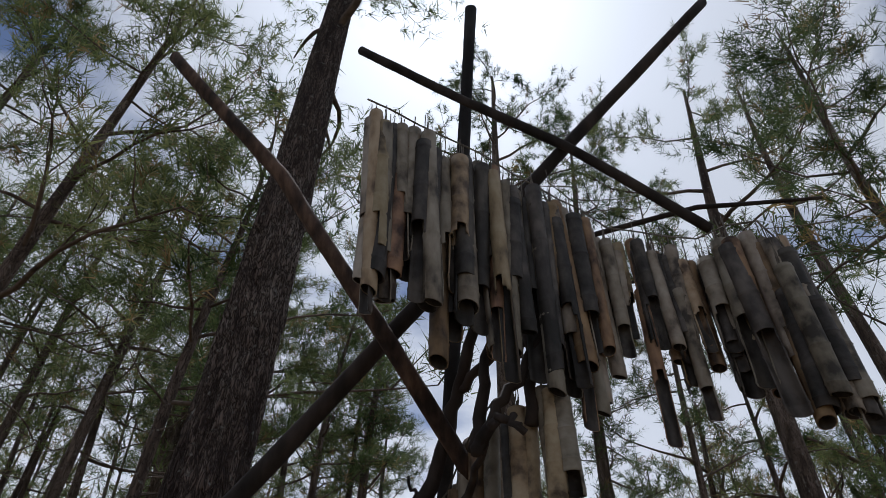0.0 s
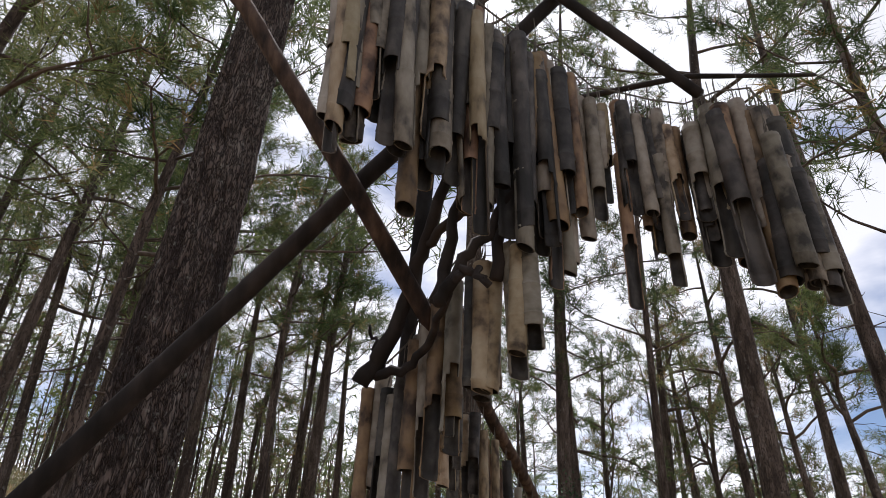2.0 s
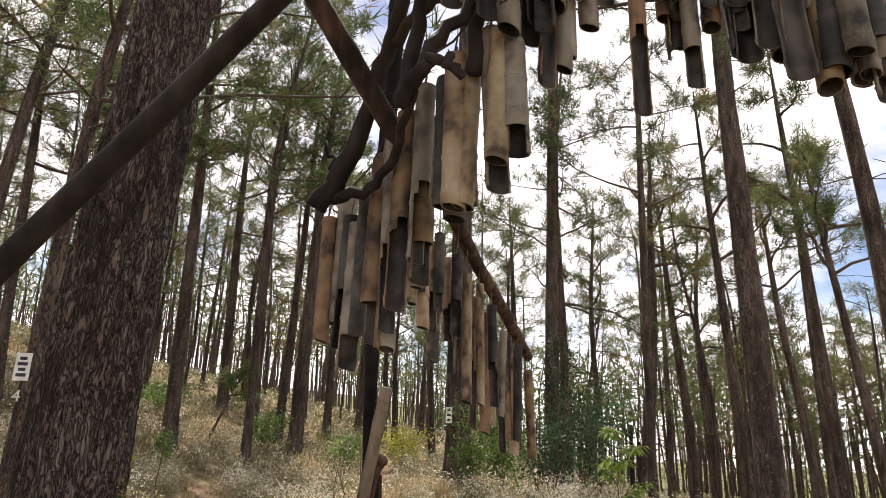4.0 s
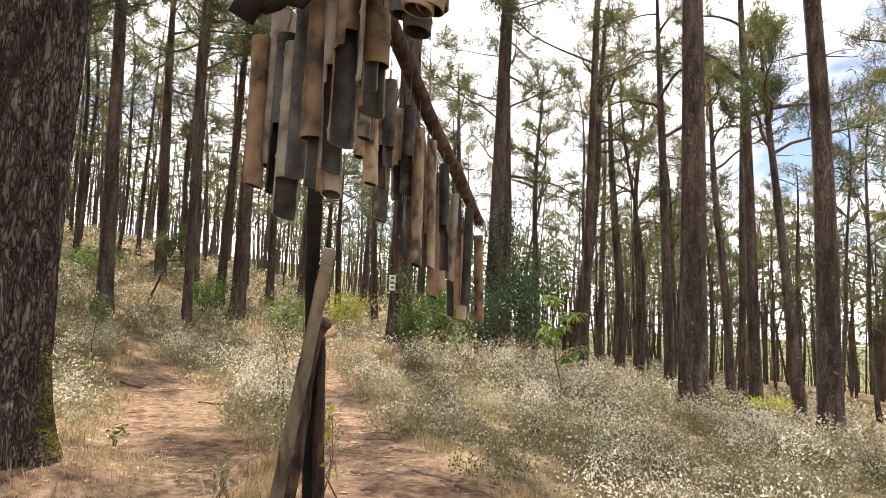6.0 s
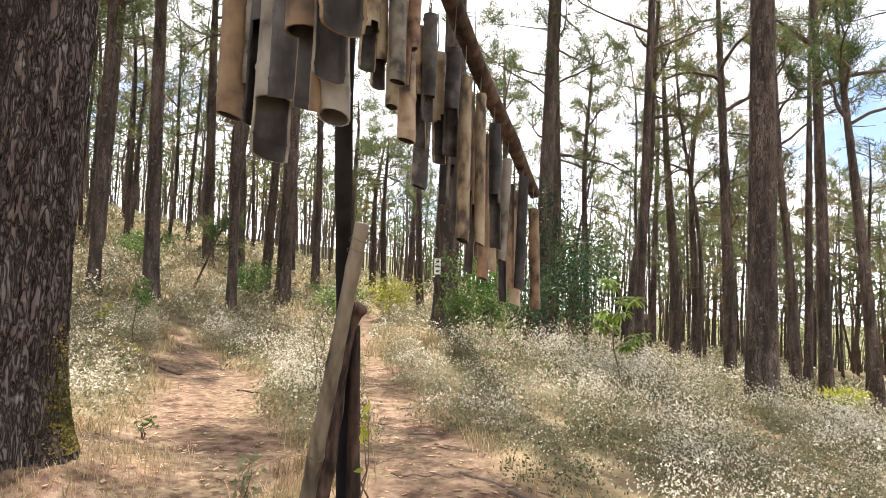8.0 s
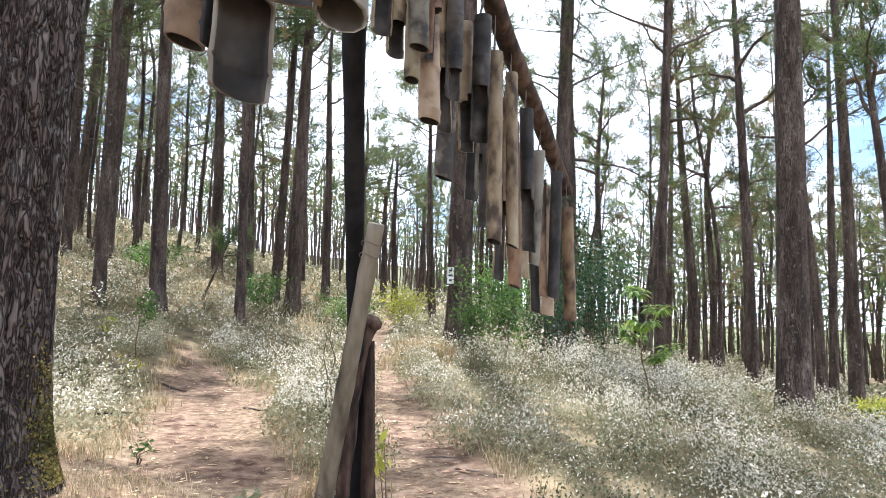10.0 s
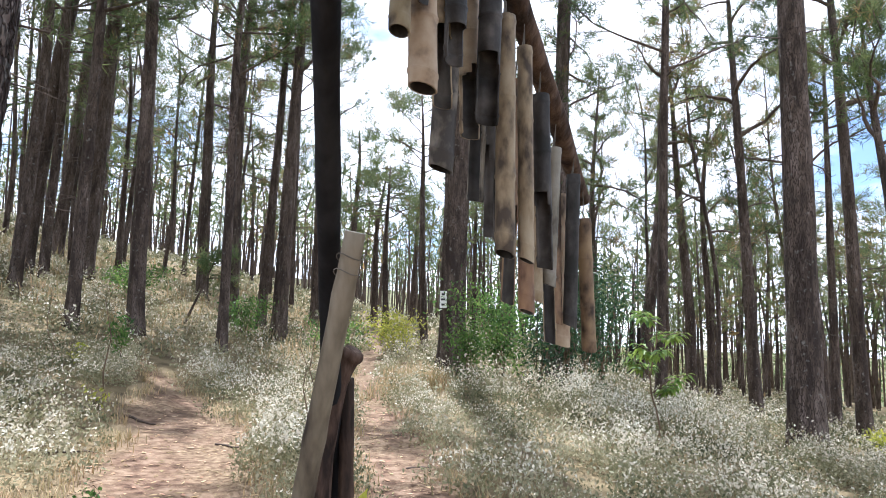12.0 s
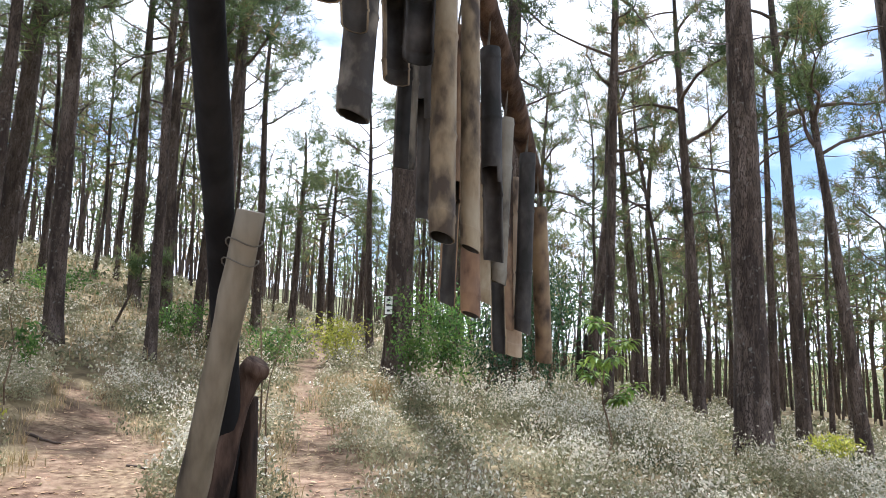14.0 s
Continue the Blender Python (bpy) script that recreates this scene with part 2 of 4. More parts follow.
def ground_material():
    m = bpy.data.materials.new("forest_ground")
    m.use_nodes = True
    n, l = m.node_tree.nodes, m.node_tree.links
    bsdf = n["Principled BSDF"]
    bsdf.inputs["Roughness"].default_value = 0.95
    bsdf.inputs["Specular IOR Level"].default_value = 0.1
    co = n.new("ShaderNodeTexCoord")

    def noise_tex(scale, detail=8.0):
        t = n.new("ShaderNodeTexNoise")
        t.inputs["Scale"].default_value, t.inputs["Detail"].default_value = scale, detail
        l.new(co.outputs["Object"], t.inputs["Vector"])
        return t

    def ramp(sock, stops):
        r = n.new("ShaderNodeValToRGB")
        e = r.color_ramp.elements
        for k, (p, c) in enumerate(stops):
            el = e[k] if k < 2 else e.new(p)
            el.position, el.color = p, (*c, 1)
        l.new(sock, r.inputs["Fac"])
        return r.outputs["Color"]

    def mix(f, a, b):
        x = n.new("ShaderNodeMix")
        x.data_type = "RGBA"
        l.new(f, x.inputs["Factor"])
        l.new(a, x.inputs["A"])
        l.new(b, x.inputs["B"])
        return x.outputs["Result"]

    dirt = ramp(noise_tex(7.0).outputs["Fac"], [(0.36, (0.075, 0.045, 0.032)), (0.66, (0.27, 0.19, 0.135)), (0.5, (0.165, 0.105, 0.072))])
    patch = ramp(noise_tex(0.9, 5).outputs["Fac"], [(0.42, (0, 0, 0)), (0.66, (1, 1, 1))])
    straw = ramp(noise_tex(16.0).outputs["Fac"], [(0.38, (0.10, 0.065, 0.04)), (0.64, (0.30, 0.225, 0.145))])
    dirt = mix(patch, dirt, straw)
    soil = ramp(noise_tex(3.0).outputs["Fac"], [(0.3, (0.10, 0.075, 0.045)), (0.72, (0.27, 0.21, 0.125)), (0.5, (0.18, 0.14, 0.08))])
    at = n.new("ShaderNodeAttribute")
    at.attribute_name = "trail"
    near = mix(at.outputs["Fac"], soil, dirt)
    wood = ramp(noise_tex(0.09).outputs["Fac"], [(0.35, (0.07, 0.085, 0.04)), (0.7, (0.20, 0.18, 0.10))])
    at2 = n.new("ShaderNodeAttribute")
    at2.attribute_name = "woods"
    l.new(mix(at2.outputs["Fac"], near, wood), bsdf.inputs["Base Color"])
    b = n.new("ShaderNodeBump")
    b.inputs["Strength"].default_value, b.inputs["Distance"].default_value = 0.6, 0.03
    l.new(noise_tex(22.0).outputs["Fac"], b.inputs["Height"])
    l.new(b.outputs["Normal"], bsdf.inputs["Normal"])
    return m


GROUND = ground_material()


# ---- helpers of this scene ----
rnd = random.Random(7)


def mesh_object(name, verts, faces, mats, smooth=False, slots=None):
    """A mesh object from vertices and faces; slots: each face's material."""
    me = bpy.data.meshes.new(name)
    me.from_pydata([tuple(v) for v in verts], [], faces)
    for m in mats:
        me.materials.append(m)
    if slots is not None:
        me.polygons.foreach_set("material_index", slots)
    if smooth:
        me.polygons.foreach_set("use_smooth", [True] * len(me.polygons))
    me.update()
    return new(name, me)


def child(ob, parent, label=""):
    ob.parent = parent
    return tagged(ob, label) if label else ob


def base(name, x, y, z, label, category, group="", kind=""):
    ob = new(name)
    ob.location = (x, y, z)
    return tagged(ob, label, category, group, kind)


def frame_of(d):
    d = Vector(d).normalized()
    a = d.orthogonal().normalized()
    return a, d.cross(a)


def tube(V, F, pts, radii, sides=6, cap=True, rough=0.0):
    """Adds a round limb along pts to the lists V and F."""
    start = len(V)
    pts = [Vector(p) for p in pts]
    a = None
    for k, p in enumerate(pts):
        d = (pts[min(k + 1, len(pts) - 1)] - pts[max(k - 1, 0)]).normalized()
        a = (a - d * a.dot(d)).normalized() if a else d.orthogonal().normalized()
        b = d.cross(a)
        for s in range(sides):
            w = 2 * math.pi * s / sides
            r = radii[k] * (1 + (rough * noise.noise(p * 6 + Vector((s * 1.7, 0, 0))) if rough else 0))
            V.append(p + (a * math.cos(w) + b * math.sin(w)) * r)
    for k in range(len(pts) - 1):
        for s in range(sides):
            i, j = start + k * sides + s, start + k * sides + (s + 1) % sides
            F.append((i, j, j + sides, i + sides))
    if cap:
        F.append(tuple(start + s for s in reversed(range(sides))))
        F.append(tuple(start + (len(pts) - 1) * sides + s for s in range(sides)))


def step(t, a, b):
    t = min(1.0, max(0.0, (t - a) / (b - a)))
    return t * t * (3 - 2 * t)


def trail_x(y):
    """The middle of the main trail."""
    xs, ys = (0.55, 0.65, 0.55, 0.42, -0.25, -0.75, -1.7, -2.6, -4.0), (-8, -3, 0, 1.3, 4, 6.8, 12.8, 20, 34)
    return float(np.interp(y, ys, xs))


def side_trail_x(y):
    return float(np.interp(y, (-6, -2, 1.3, 4, 6.8, 8.5), (-0.6, -1.0, -1.5, -2.3, -3.7, -5.4)))


def trail(x, y):
    """1 on trodden earth, 0 in the undergrowth."""
    edge = 0.26 * noise.noise(Vector((x * 0.9, y * 0.9, 3.1))) + 0.12 * noise.noise(Vector((x * 3.1, y * 3.1, 6.1)))
    wide = float(np.interp(y, (-6, 0, 1.3, 4, 8, 14, 30), (1.7, 0.75, 0.52, 0.36, 0.33, 0.35, 0.3)))
    a = 1 - step(abs(x - trail_x(y)) + edge, wide * 0.75, wide * 1.35)
    wide = float(np.interp(y, (-6, 0, 1.3, 4, 6.8, 8.5), (1.2, 0.8, 0.75, 0.74, 0.45, 0.1)))
    b = (1 - step(abs(x - side_trail_x(y)) + edge, wide * 0.75, wide * 1.3)) if y < 8.4 else 0
    return max(a, b)


def height(x, y):
    z = 0.26 * max(0.0, -x - 3.2) * step(y, -4, 12) + 0.10 * max(0.0, -x - 2.0) * (1 - step(y, -4, 12))
    z += 0.035 * max(0.0, y - 12) * (1 - step(x, 1, 8))
    z -= (0.12 * max(0.0, x - 1.2) + 0.03 * max(0.0, y) * step(x, 3, 11)) * step(y, -7, 3)
    z += 0.30 * math.exp(-((x + 2.5) ** 2 + (y - 0.28) ** 2) / 0.9)
    far = math.hypot(x, y)
    if far > 40:
        z = z * 40 / far + (z - z * 40 / far) * 0.35
    z += 0.10 * noise.noise(Vector((x * 0.35, y * 0.35, 0))) * step(far, 2, 10) + 0.025 * noise.noise(Vector((x * 1.6, y * 1.6, 5)))
    z += step(far, 200, 500) * 16 * (0.5 + 0.6 * noise.noise(Vector((x * 0.006, y * 0.006, 2)))) - step(far, 45, 170) * 14 * step(x, -30, 30)
    return z + 0.04 * (1 - trail(x, y)) * step(30 - far, 0, 5)


# ---- ground ----
def spaced(lo, hi, fine, near_lo, near_hi):
    vals = list(np.arange(near_lo, near_hi + 1e-6, fine))
    d, v = fine, near_hi
    while v < hi:
        d *= 1.12
        v += d
        vals.append(v)
    d, v = fine, near_lo
    while v > lo:
        d *= 1.12
        v -= d
        vals.insert(0, v)
    return vals


gx, gy = spaced(-600, 600, 0.2, -9, 10), spaced(-600, 600, 0.2, -7, 17)
gv = [(x, y, height(x, y)) for y in gy for x in gx]
gw = len(gx)
gf = [(j * gw + i, j * gw + i + 1, (j + 1) * gw + i + 1, (j + 1) * gw + i) for j in range(len(gy) - 1) for i in range(gw - 1)]
ground = mesh_object("ground", gv, gf, [GROUND], smooth=True)
tagged(ground, "sloping forest floor of reddish earth, needles and trodden trails", "ground", kind="structure")
ground.data.attributes.new("trail", "FLOAT", "POINT").data.foreach_set("value", [trail(x, y) if abs(x) < 40 and abs(y) < 40 else 0.0 for x, y, z in gv])
ground.data.attributes.new("woods", "FLOAT", "POINT").data.foreach_set("value", [step(math.hypot(x, y), 55, 110) for x, y, z in gv])


# ---- pines ----
def needle_mesh(name, tips, size, count, rng, dry=0.0):
    """Tufts of long needles; tips: rows of place and direction."""
    n = len(tips) * count
    at = np.repeat(np.array([t[0] for t in tips]), count, axis=0)
    way = np.repeat(np.array([t[1] for t in tips]), count, axis=0)
    g = np.random.default_rng(rng.randrange(10**6))
    d = g.normal(size=(n, 3)) * 0.75 + way * 0.8
    d /= np.linalg.norm(d, axis=1)[:, None] + 1e-9
    side = np.cross(d, g.normal(size=(n, 3)))
    side /= np.linalg.norm(side, axis=1)[:, None] + 1e-9
    long = size * g.uniform(0.7, 1.25, (n, 1))
    wide = size * 0.034 * g.uniform(0.8, 1.4, (n, 1))
    start = at + d * size * 0.08 - way * size * g.uniform(0, 0.9, (n, 1))
    tip = start + d * long + np.array([0, 0, -0.12]) * long
    verts = np.stack([start - side * wide, start + side * wide, tip], 1).reshape(-1, 3)
    me = bpy.data.meshes.new(name)
    me.vertices.add(3 * n)
    me.vertices.foreach_set("co", verts.ravel())
    me.loops.add(3 * n)
    me.loops.foreach_set("vertex_index", np.arange(3 * n))
    me.polygons.add(n)
    me.polygons.foreach_set("loop_start", np.arange(0, 3 * n, 3))
    me.polygons.foreach_set("loop_total", np.full(n, 3))
    me.materials.append(NEEDLE)
    me.materials.append(NEEDLE_DRY)
    dry_tuft = np.repeat(g.random(len(tips)) < dry, count)
    me.polygons.foreach_set("material_index", dry_tuft.astype(int))
    me.update()
    return me


def pine(x, y, r, H=15.0, seed=1, lean=(0, 0), bend=0.25, first=0.5, limbs=15, count=9, twigs=6, sides=10, tuft=0.27, dry=0.08, z=None, bark=None,
         reach=2.3, label="tall pine with a straight bare trunk and an open crown", sub_n=4, fork=False):
    rng = random.Random(seed)
    tree = base("pine_tree", x, y, height(x, y) - 0.06 if z is None else z, label, "tree", "pines of the wood")
    steps = 18
    ph, ph2 = rng.uniform(0, 6.3), rng.uniform(0, 6.3)

    def axis(t):
        wob = bend * math.sin(t * 3.1 + ph) * t + 0.35 * bend * math.sin(t * 8 + ph2) * t
        return Vector((lean[0] * t + wob * math.cos(ph2), lean[1] * t + wob * math.sin(ph2), H * t))

    def radius(t):
        return r * (1.0 - 0.55 * t - 0.3 * t ** 4) + r * 0.35 * math.exp(-t * H / 0.35)

    V, F = [], []
    ts = [0, 0.012, 0.03, 0.055] + [0.055 + 0.945 * k / steps for k in range(1, steps + 1)]
    tube(V, F, [axis(t) for t in ts], [radius(t) for t in ts], sides, rough=0.14)
    trunk = child(mesh_object("trunk", V, F, [bark or BARK], smooth=True), tree)
    V, F, tips = [], [], []
    for k in range(limbs):
        t = first + (0.985 - first) * (k + rng.random()) / limbs
        a = k * 2.4 + rng.uniform(-0.5, 0.5)
        grow = reach * (1 - 0.62 * (t - first) / (1 - first)) * rng.uniform(0.65, 1.25)
        p, pts = axis(t), []
        d = Vector((math.cos(a), math.sin(a), rng.uniform(0.25, 1.0) if fork else rng.uniform(-0.1, 0.5) + 0.5 * (t - first)))
        d.normalize()
        for s in range(7):
            pts.append(p.copy())
            d = (d + Vector((rng.uniform(-1, 1), rng.uniform(-1, 1), rng.uniform(-0.6, 0.6))) * (0.48 if fork else 0.34)).normalized()
            p = p + d * grow / 6
        r0 = max(0.022, radius(t) * (rng.uniform(0.5, 0.75) if fork else rng.uniform(0.28, 0.48)))
        tube(V, F, pts, [r0 * (1 - 0.75 * s / 6) for s in range(7)], 5, cap=False)
        for j in range(sub_n + 1):
            i = min(6, 2 + j + rng.randrange(2)) if j < sub_n else 6
            q = pts[i].copy()
            dd = (pts[i] - pts[i - 1]).normalized() * 0.7 + Vector((rng.uniform(-1, 1), rng.uniform(-1, 1), rng.uniform(-0.2, 0.9)))
            dd.normalize()
            sub, ln = [q.copy()], grow * rng.uniform(0.2, 0.42)
            for s in range(3):
                dd = (dd + Vector((rng.uniform(-1, 1), rng.uniform(-1, 1), rng.uniform(-0.3, 0.6))) * 0.35).normalized()
                q = q + dd * ln / 3
                sub.append(q.copy())
            tube(V, F, sub, [r0 * 0.38, r0 * 0.28, r0 * 0.2, 0.006], 3, cap=False)
            for s in range(1, 4):
                for _ in range(3):
                    off = Vector((rng.gauss(0, 1), rng.gauss(0, 1), rng.gauss(0, 0.7))) * tuft * (0.55 if fork else 0.65)
                    tips.append((tuple(sub[s] + off), tuple((dd + Vector((0, 0, 0.4))).normalized())))
    for k in range(twigs):
        t = rng.uniform(first * 0.35, first * 1.05)
        a, p = rng.uniform(0, 6.3), axis(t)
        d = Vector((math.cos(a), math.sin(a), rng.uniform(-0.25, 0.35)))
        pts, ln = [], rng.uniform(0.4, 1.6)
        for s in range(5):
            pts.append(p.copy())
            d = (d + Vector((rng.uniform(-1, 1), rng.uniform(-1, 1), rng.uniform(-0.7, 0.7))) * 0.35).normalized()
            p = p + d * ln / 4
        tube(V, F, pts, [0.016, 0.013, 0.01, 0.007, 0.004], 4, cap=False)
    tagged(child(mesh_object("branchwork", V, F, [LIMB], smooth=True), tree, "bare crooked grey-brown limbs"), kind="stuff")
    child(new("crown", needle_mesh("crown", tips, tuft, count, rng, dry)), tree, "open crown of long green needles")
    return tree


def at_view(px, depth, w):
    """Place and radius of a trunk from the view straight ahead down the trail: how far across it stands, its distance and breadth."""
    return 0.55 + (px - 784) / 1109 * depth, -3.92 + depth, w / 2 * depth / 1109


# trees of known place: across, distance, breadth, height, lean
KEY_PINES = [
    (1307, 11.8, 50, 19, (0.3, 0.1)), (765, 16.4, 44, 27, (0.4, 0.0)), (927, 16.7, 28, 23, (0.9, 0)), (952, 18.5, 18, 14.5, (0.3, 0)),
    (250, 14.8, 27, 15, (-0.5, 0.2)), (1568, 10.8, 42, 18, (-0.3, 0)), (345, 24, 20, 15, (-0.3, 0)), (403, 19.5, 20, 14, (-0.3, 0.3)),
    (448, 21, 17, 14, (0.6, 0)), (480, 20, 26, 16, (0.4, 0)), (535, 27, 15, 14, (0.1, 0)), (722, 24, 13, 9.5, (-0.4, 0)),
    (140, 21, 34, 16, (0.5, 0)), (1080, 25, 22, 15, (1.1, 0)), (1163, 27, 19, 14, (-0.5, 0)), (1257, 20, 20, 15, (-0.5, 0)),
    (1368, 21, 17, 12, (-0.6, 0)), (1388, 23, 15, 14, (0.1, 0)), (1418, 17, 23, 15, (-0.4, 0)), (1505, 14.5, 22, 10, (-0.9, 0)),
    (655, 30, 12, 8, (0, 0)), (635, 36, 12, 9, (0.3, 0)), (590, 33, 13, 10, (0.2, 0)), (1120, 34, 13, 14, (0.2, 0)), (1195, 30, 14, 14, (0.3, 0)),
    (40, 19, 30, 15, (1.2, 0)), (85, 25, 22, 15, (0.9, 0)), (1010, 30, 13, 14, (0, 0)), (870, 33, 14, 14, (-0.4, 0)), (700, 42, 12, 9, (0.3, 0)),
]
FORKED = (13, 14, 15, 16, 17, 18, 19, 23, 24, 27)
placed = []
for k, (px, depth, w, H, lean) in enumerate(KEY_PINES):
    x, y, r = at_view(px, depth, w)
    near = depth < 22
    pine(x, y, r, H, seed=100 + k, lean=lean, bend=0.55 if k in FORKED else 0.3, first=0.36 if k == 3 else (0.5 if px < 1180 else 0.56) + 0.08 * (k % 3), limbs=22 if k in (1, 3) else (17 if near else 13) if px < 1050 else 9, count=24 if k < 3 else 15 if near else 11, fork=k in FORKED,
         twigs=12 if near else 7, sides=14 if near else 9, dry=0.30 if 1050 < px < 1300 else 0.06, reach=4.4 if k in (0, 1, 2) else 3.2 if k == 3 else 2.5 * max(1.0, H / 16))
    placed.append((x, y))

# close trees whose crowns close the view above
for k, (x, y, r, H, lean) in enumerate([(-7.4, 1.6, 0.14, 13, (2.6, -1.2)), (-8.6, 6.2, 0.15, 15, (1.0, 0)),
                                       (6.9, 2.4, 0.13, 14, (-0.4, 0.3)), (-10.5, 2.0, 0.16, 15, (0.8, 0)), (-7.2, 9.6, 0.13, 15, (0.4, 0)), (-5.0, 11.8, 0.12, 15, (0.3, 0)), (-12.5, 8.5, 0.15, 16, (0.6, 0)), (-13.0, -1.0, 0.15, 15, (0.5, 0.5)), (-9.8, 11.5, 0.14, 16, (0.3, 0)), (-11.5, 15.0, 0.14, 16, (-0.3, 0)), (5.2, 12.5, 0.12, 19, (0.6, 0)), (-4.15, 2.14, 0.10, 12, (0.3, 0.2))]):
    pine(x, y, r, H, seed=300 + k, lean=lean, bend=0.5, first=0.42, limbs=20, count=15, twigs=16, sides=12, reach=3.0)
    placed.append((x, y))

# the rest of the wood, from a few pattern trees
patterns = []
for k in range(6):
    patterns.append(pine(0, 60 + 3 * k, 0.125, 13.5, seed=500 + k, lean=(rnd.uniform(-0.7, 0.7), rnd.uniform(-0.5, 0.5)), bend=0.6, first=0.38 + 0.08 * (k % 3), limbs=11, count=7,
                         twigs=6, sides=8, tuft=0.34, dry=0.25 if k == 4 else 0.06, reach=2.5, z=height(0, 60 + 3 * k) - 0.1, sub_n=3))
    placed.append((0, 60 + 3 * k))
made, tries = 0, 0
while made < 148 and tries < 6000:
    tries += 1
    if made < 112:
        a, d = rnd.uniform(-0.95, 0.95), 24 + 62 * rnd.random() ** 1.2
        x, y = d * math.sin(a), d * math.cos(a) - 3.9
    elif made < 126:
        a, d = rnd.uniform(-1.15, -0.6), rnd.uniform(12, 26)
        x, y = d * math.sin(a), d * math.cos(a) - 3.9
    else:
        # unseen pines beside and behind the camera, added to cut the sky's fill light
        a, d = rnd.uniform(1.2, 5.1), rnd.uniform(6, 22)
        x, y = d * math.sin(a), d * math.cos(a) - 3.9
    if abs(x - trail_x(y)) < 1.0 or any((x - p) ** 2 + (y - q) ** 2 < 4.2 for p, q in placed):
        continue
    way = math.degrees(math.atan2(x - 0.5, y + 3.9))
    if 8 < way < 50 and rnd.random() < 0.6:
        continue
    s = rnd.uniform(0.75, 1.15)
    if -13 < way < -2 and d < 75:
        s *= 0.62
    elif way > 6:
        s *= 0.70
    m = Matrix.Translation((x, y, height(x, y) - 0.1)) @ Matrix.Rotation(rnd.uniform(0, 6.28), 4, "Z") @ Matrix.Diagonal((s, s, s * rnd.uniform(0.85, 1.15), 1))
    copy_thing(patterns[rnd.randrange(6)], m)
    placed.append((x, y))
    made += 1


# slender crooked pines in the middle distance
slim = []
for k in range(4):
    slim.append(pine(14 + 4 * k, 33 + k, 0.09, 12.5, seed=700 + k, lean=(rnd.uniform(-0.8, 0.8), 0.2), bend=0.8, first=0.36 + 0.06 * k, limbs=11, count=9, twigs=8, sides=7, fork=True,
                     tuft=0.34, dry=(0.1, 0.45, 0.15, 0.3)[k], reach=2.6, sub_n=3, label="slender crooked pine with an open pale-green crown"))
    placed.append((14 + 4 * k, 33 + k))
made, tries = 0, 0
while made < 88 and tries < 5000:
    tries += 1
    a, d = (rnd.uniform(0.03, 0.85) if made % 4 else rnd.uniform(-0.75, -0.22)), 26 + 40 * rnd.random()
    x, y = d * math.sin(a), d * math.cos(a) - 3.9
    if any((x - p) ** 2 + (y - q) ** 2 < 2.2 for p, q in placed):
        continue
    s = rnd.uniform(0.75, 1.2)
    m = Matrix.Translation((x, y, height(x, y) - 0.1)) @ Matrix.Rotation(rnd.uniform(0, 6.28), 4, "Z") @ Matrix.Diagonal((s, s, s * rnd.uniform(0.85, 1.2), 1))
    copy_thing(slim[rnd.randrange(4)], m)
    placed.append((x, y))
    made += 1


# woods beyond, too far to tell apart
def far_woods():
    g = np.random.default_rng(9)
    V, F, S = [], [], []
    for k in range(1900):
        a = g.uniform(-1.15, 1.15)
        d = g.uniform(52, 170) if a < 0.1 else 50 + 120 * g.random() ** 1.3
        x, y = d * math.sin(a), d * math.cos(a) - 4
        z, H, r = height(x, y), g.uniform(7, 14), g.uniform(0.07, 0.14)
        n0 = len(F)
        tube(V, F, [(x, y, z - 0.5), (x + g.normal() * 0.3, y, z + H * 0.5), (x + g.normal() * 0.6, y, z + H)], [r, r * 0.8, r * 0.3], 3, cap=False)
        S += [0] * (len(F) - n0)
        for _ in range(42):
            p = Vector((x + g.normal() * 1.2, y + g.normal() * 1.2, z + H * g.uniform(0.5, 1.08)))
            d1 = Vector((g.normal(), g.normal(), g.normal())).normalized() * g.uniform(0.22, 0.6)
            d2 = d1.cross(Vector((g.normal(), g.normal(), g.normal()))).normalized() * d1.length * 0.4
            i = len(V)
            V += [p - d1, p + d2, p + d1]
            F.append((i, i + 1, i + 2))
            S.append(2 if k % 7 == 0 else 1)
    return tagged(mesh_object("far_woods", V, F, [LIMB, NEEDLE, NEEDLE_DRY], slots=S), "distant pine woods beyond the slope", "woods", kind="stuff")


far_woods()


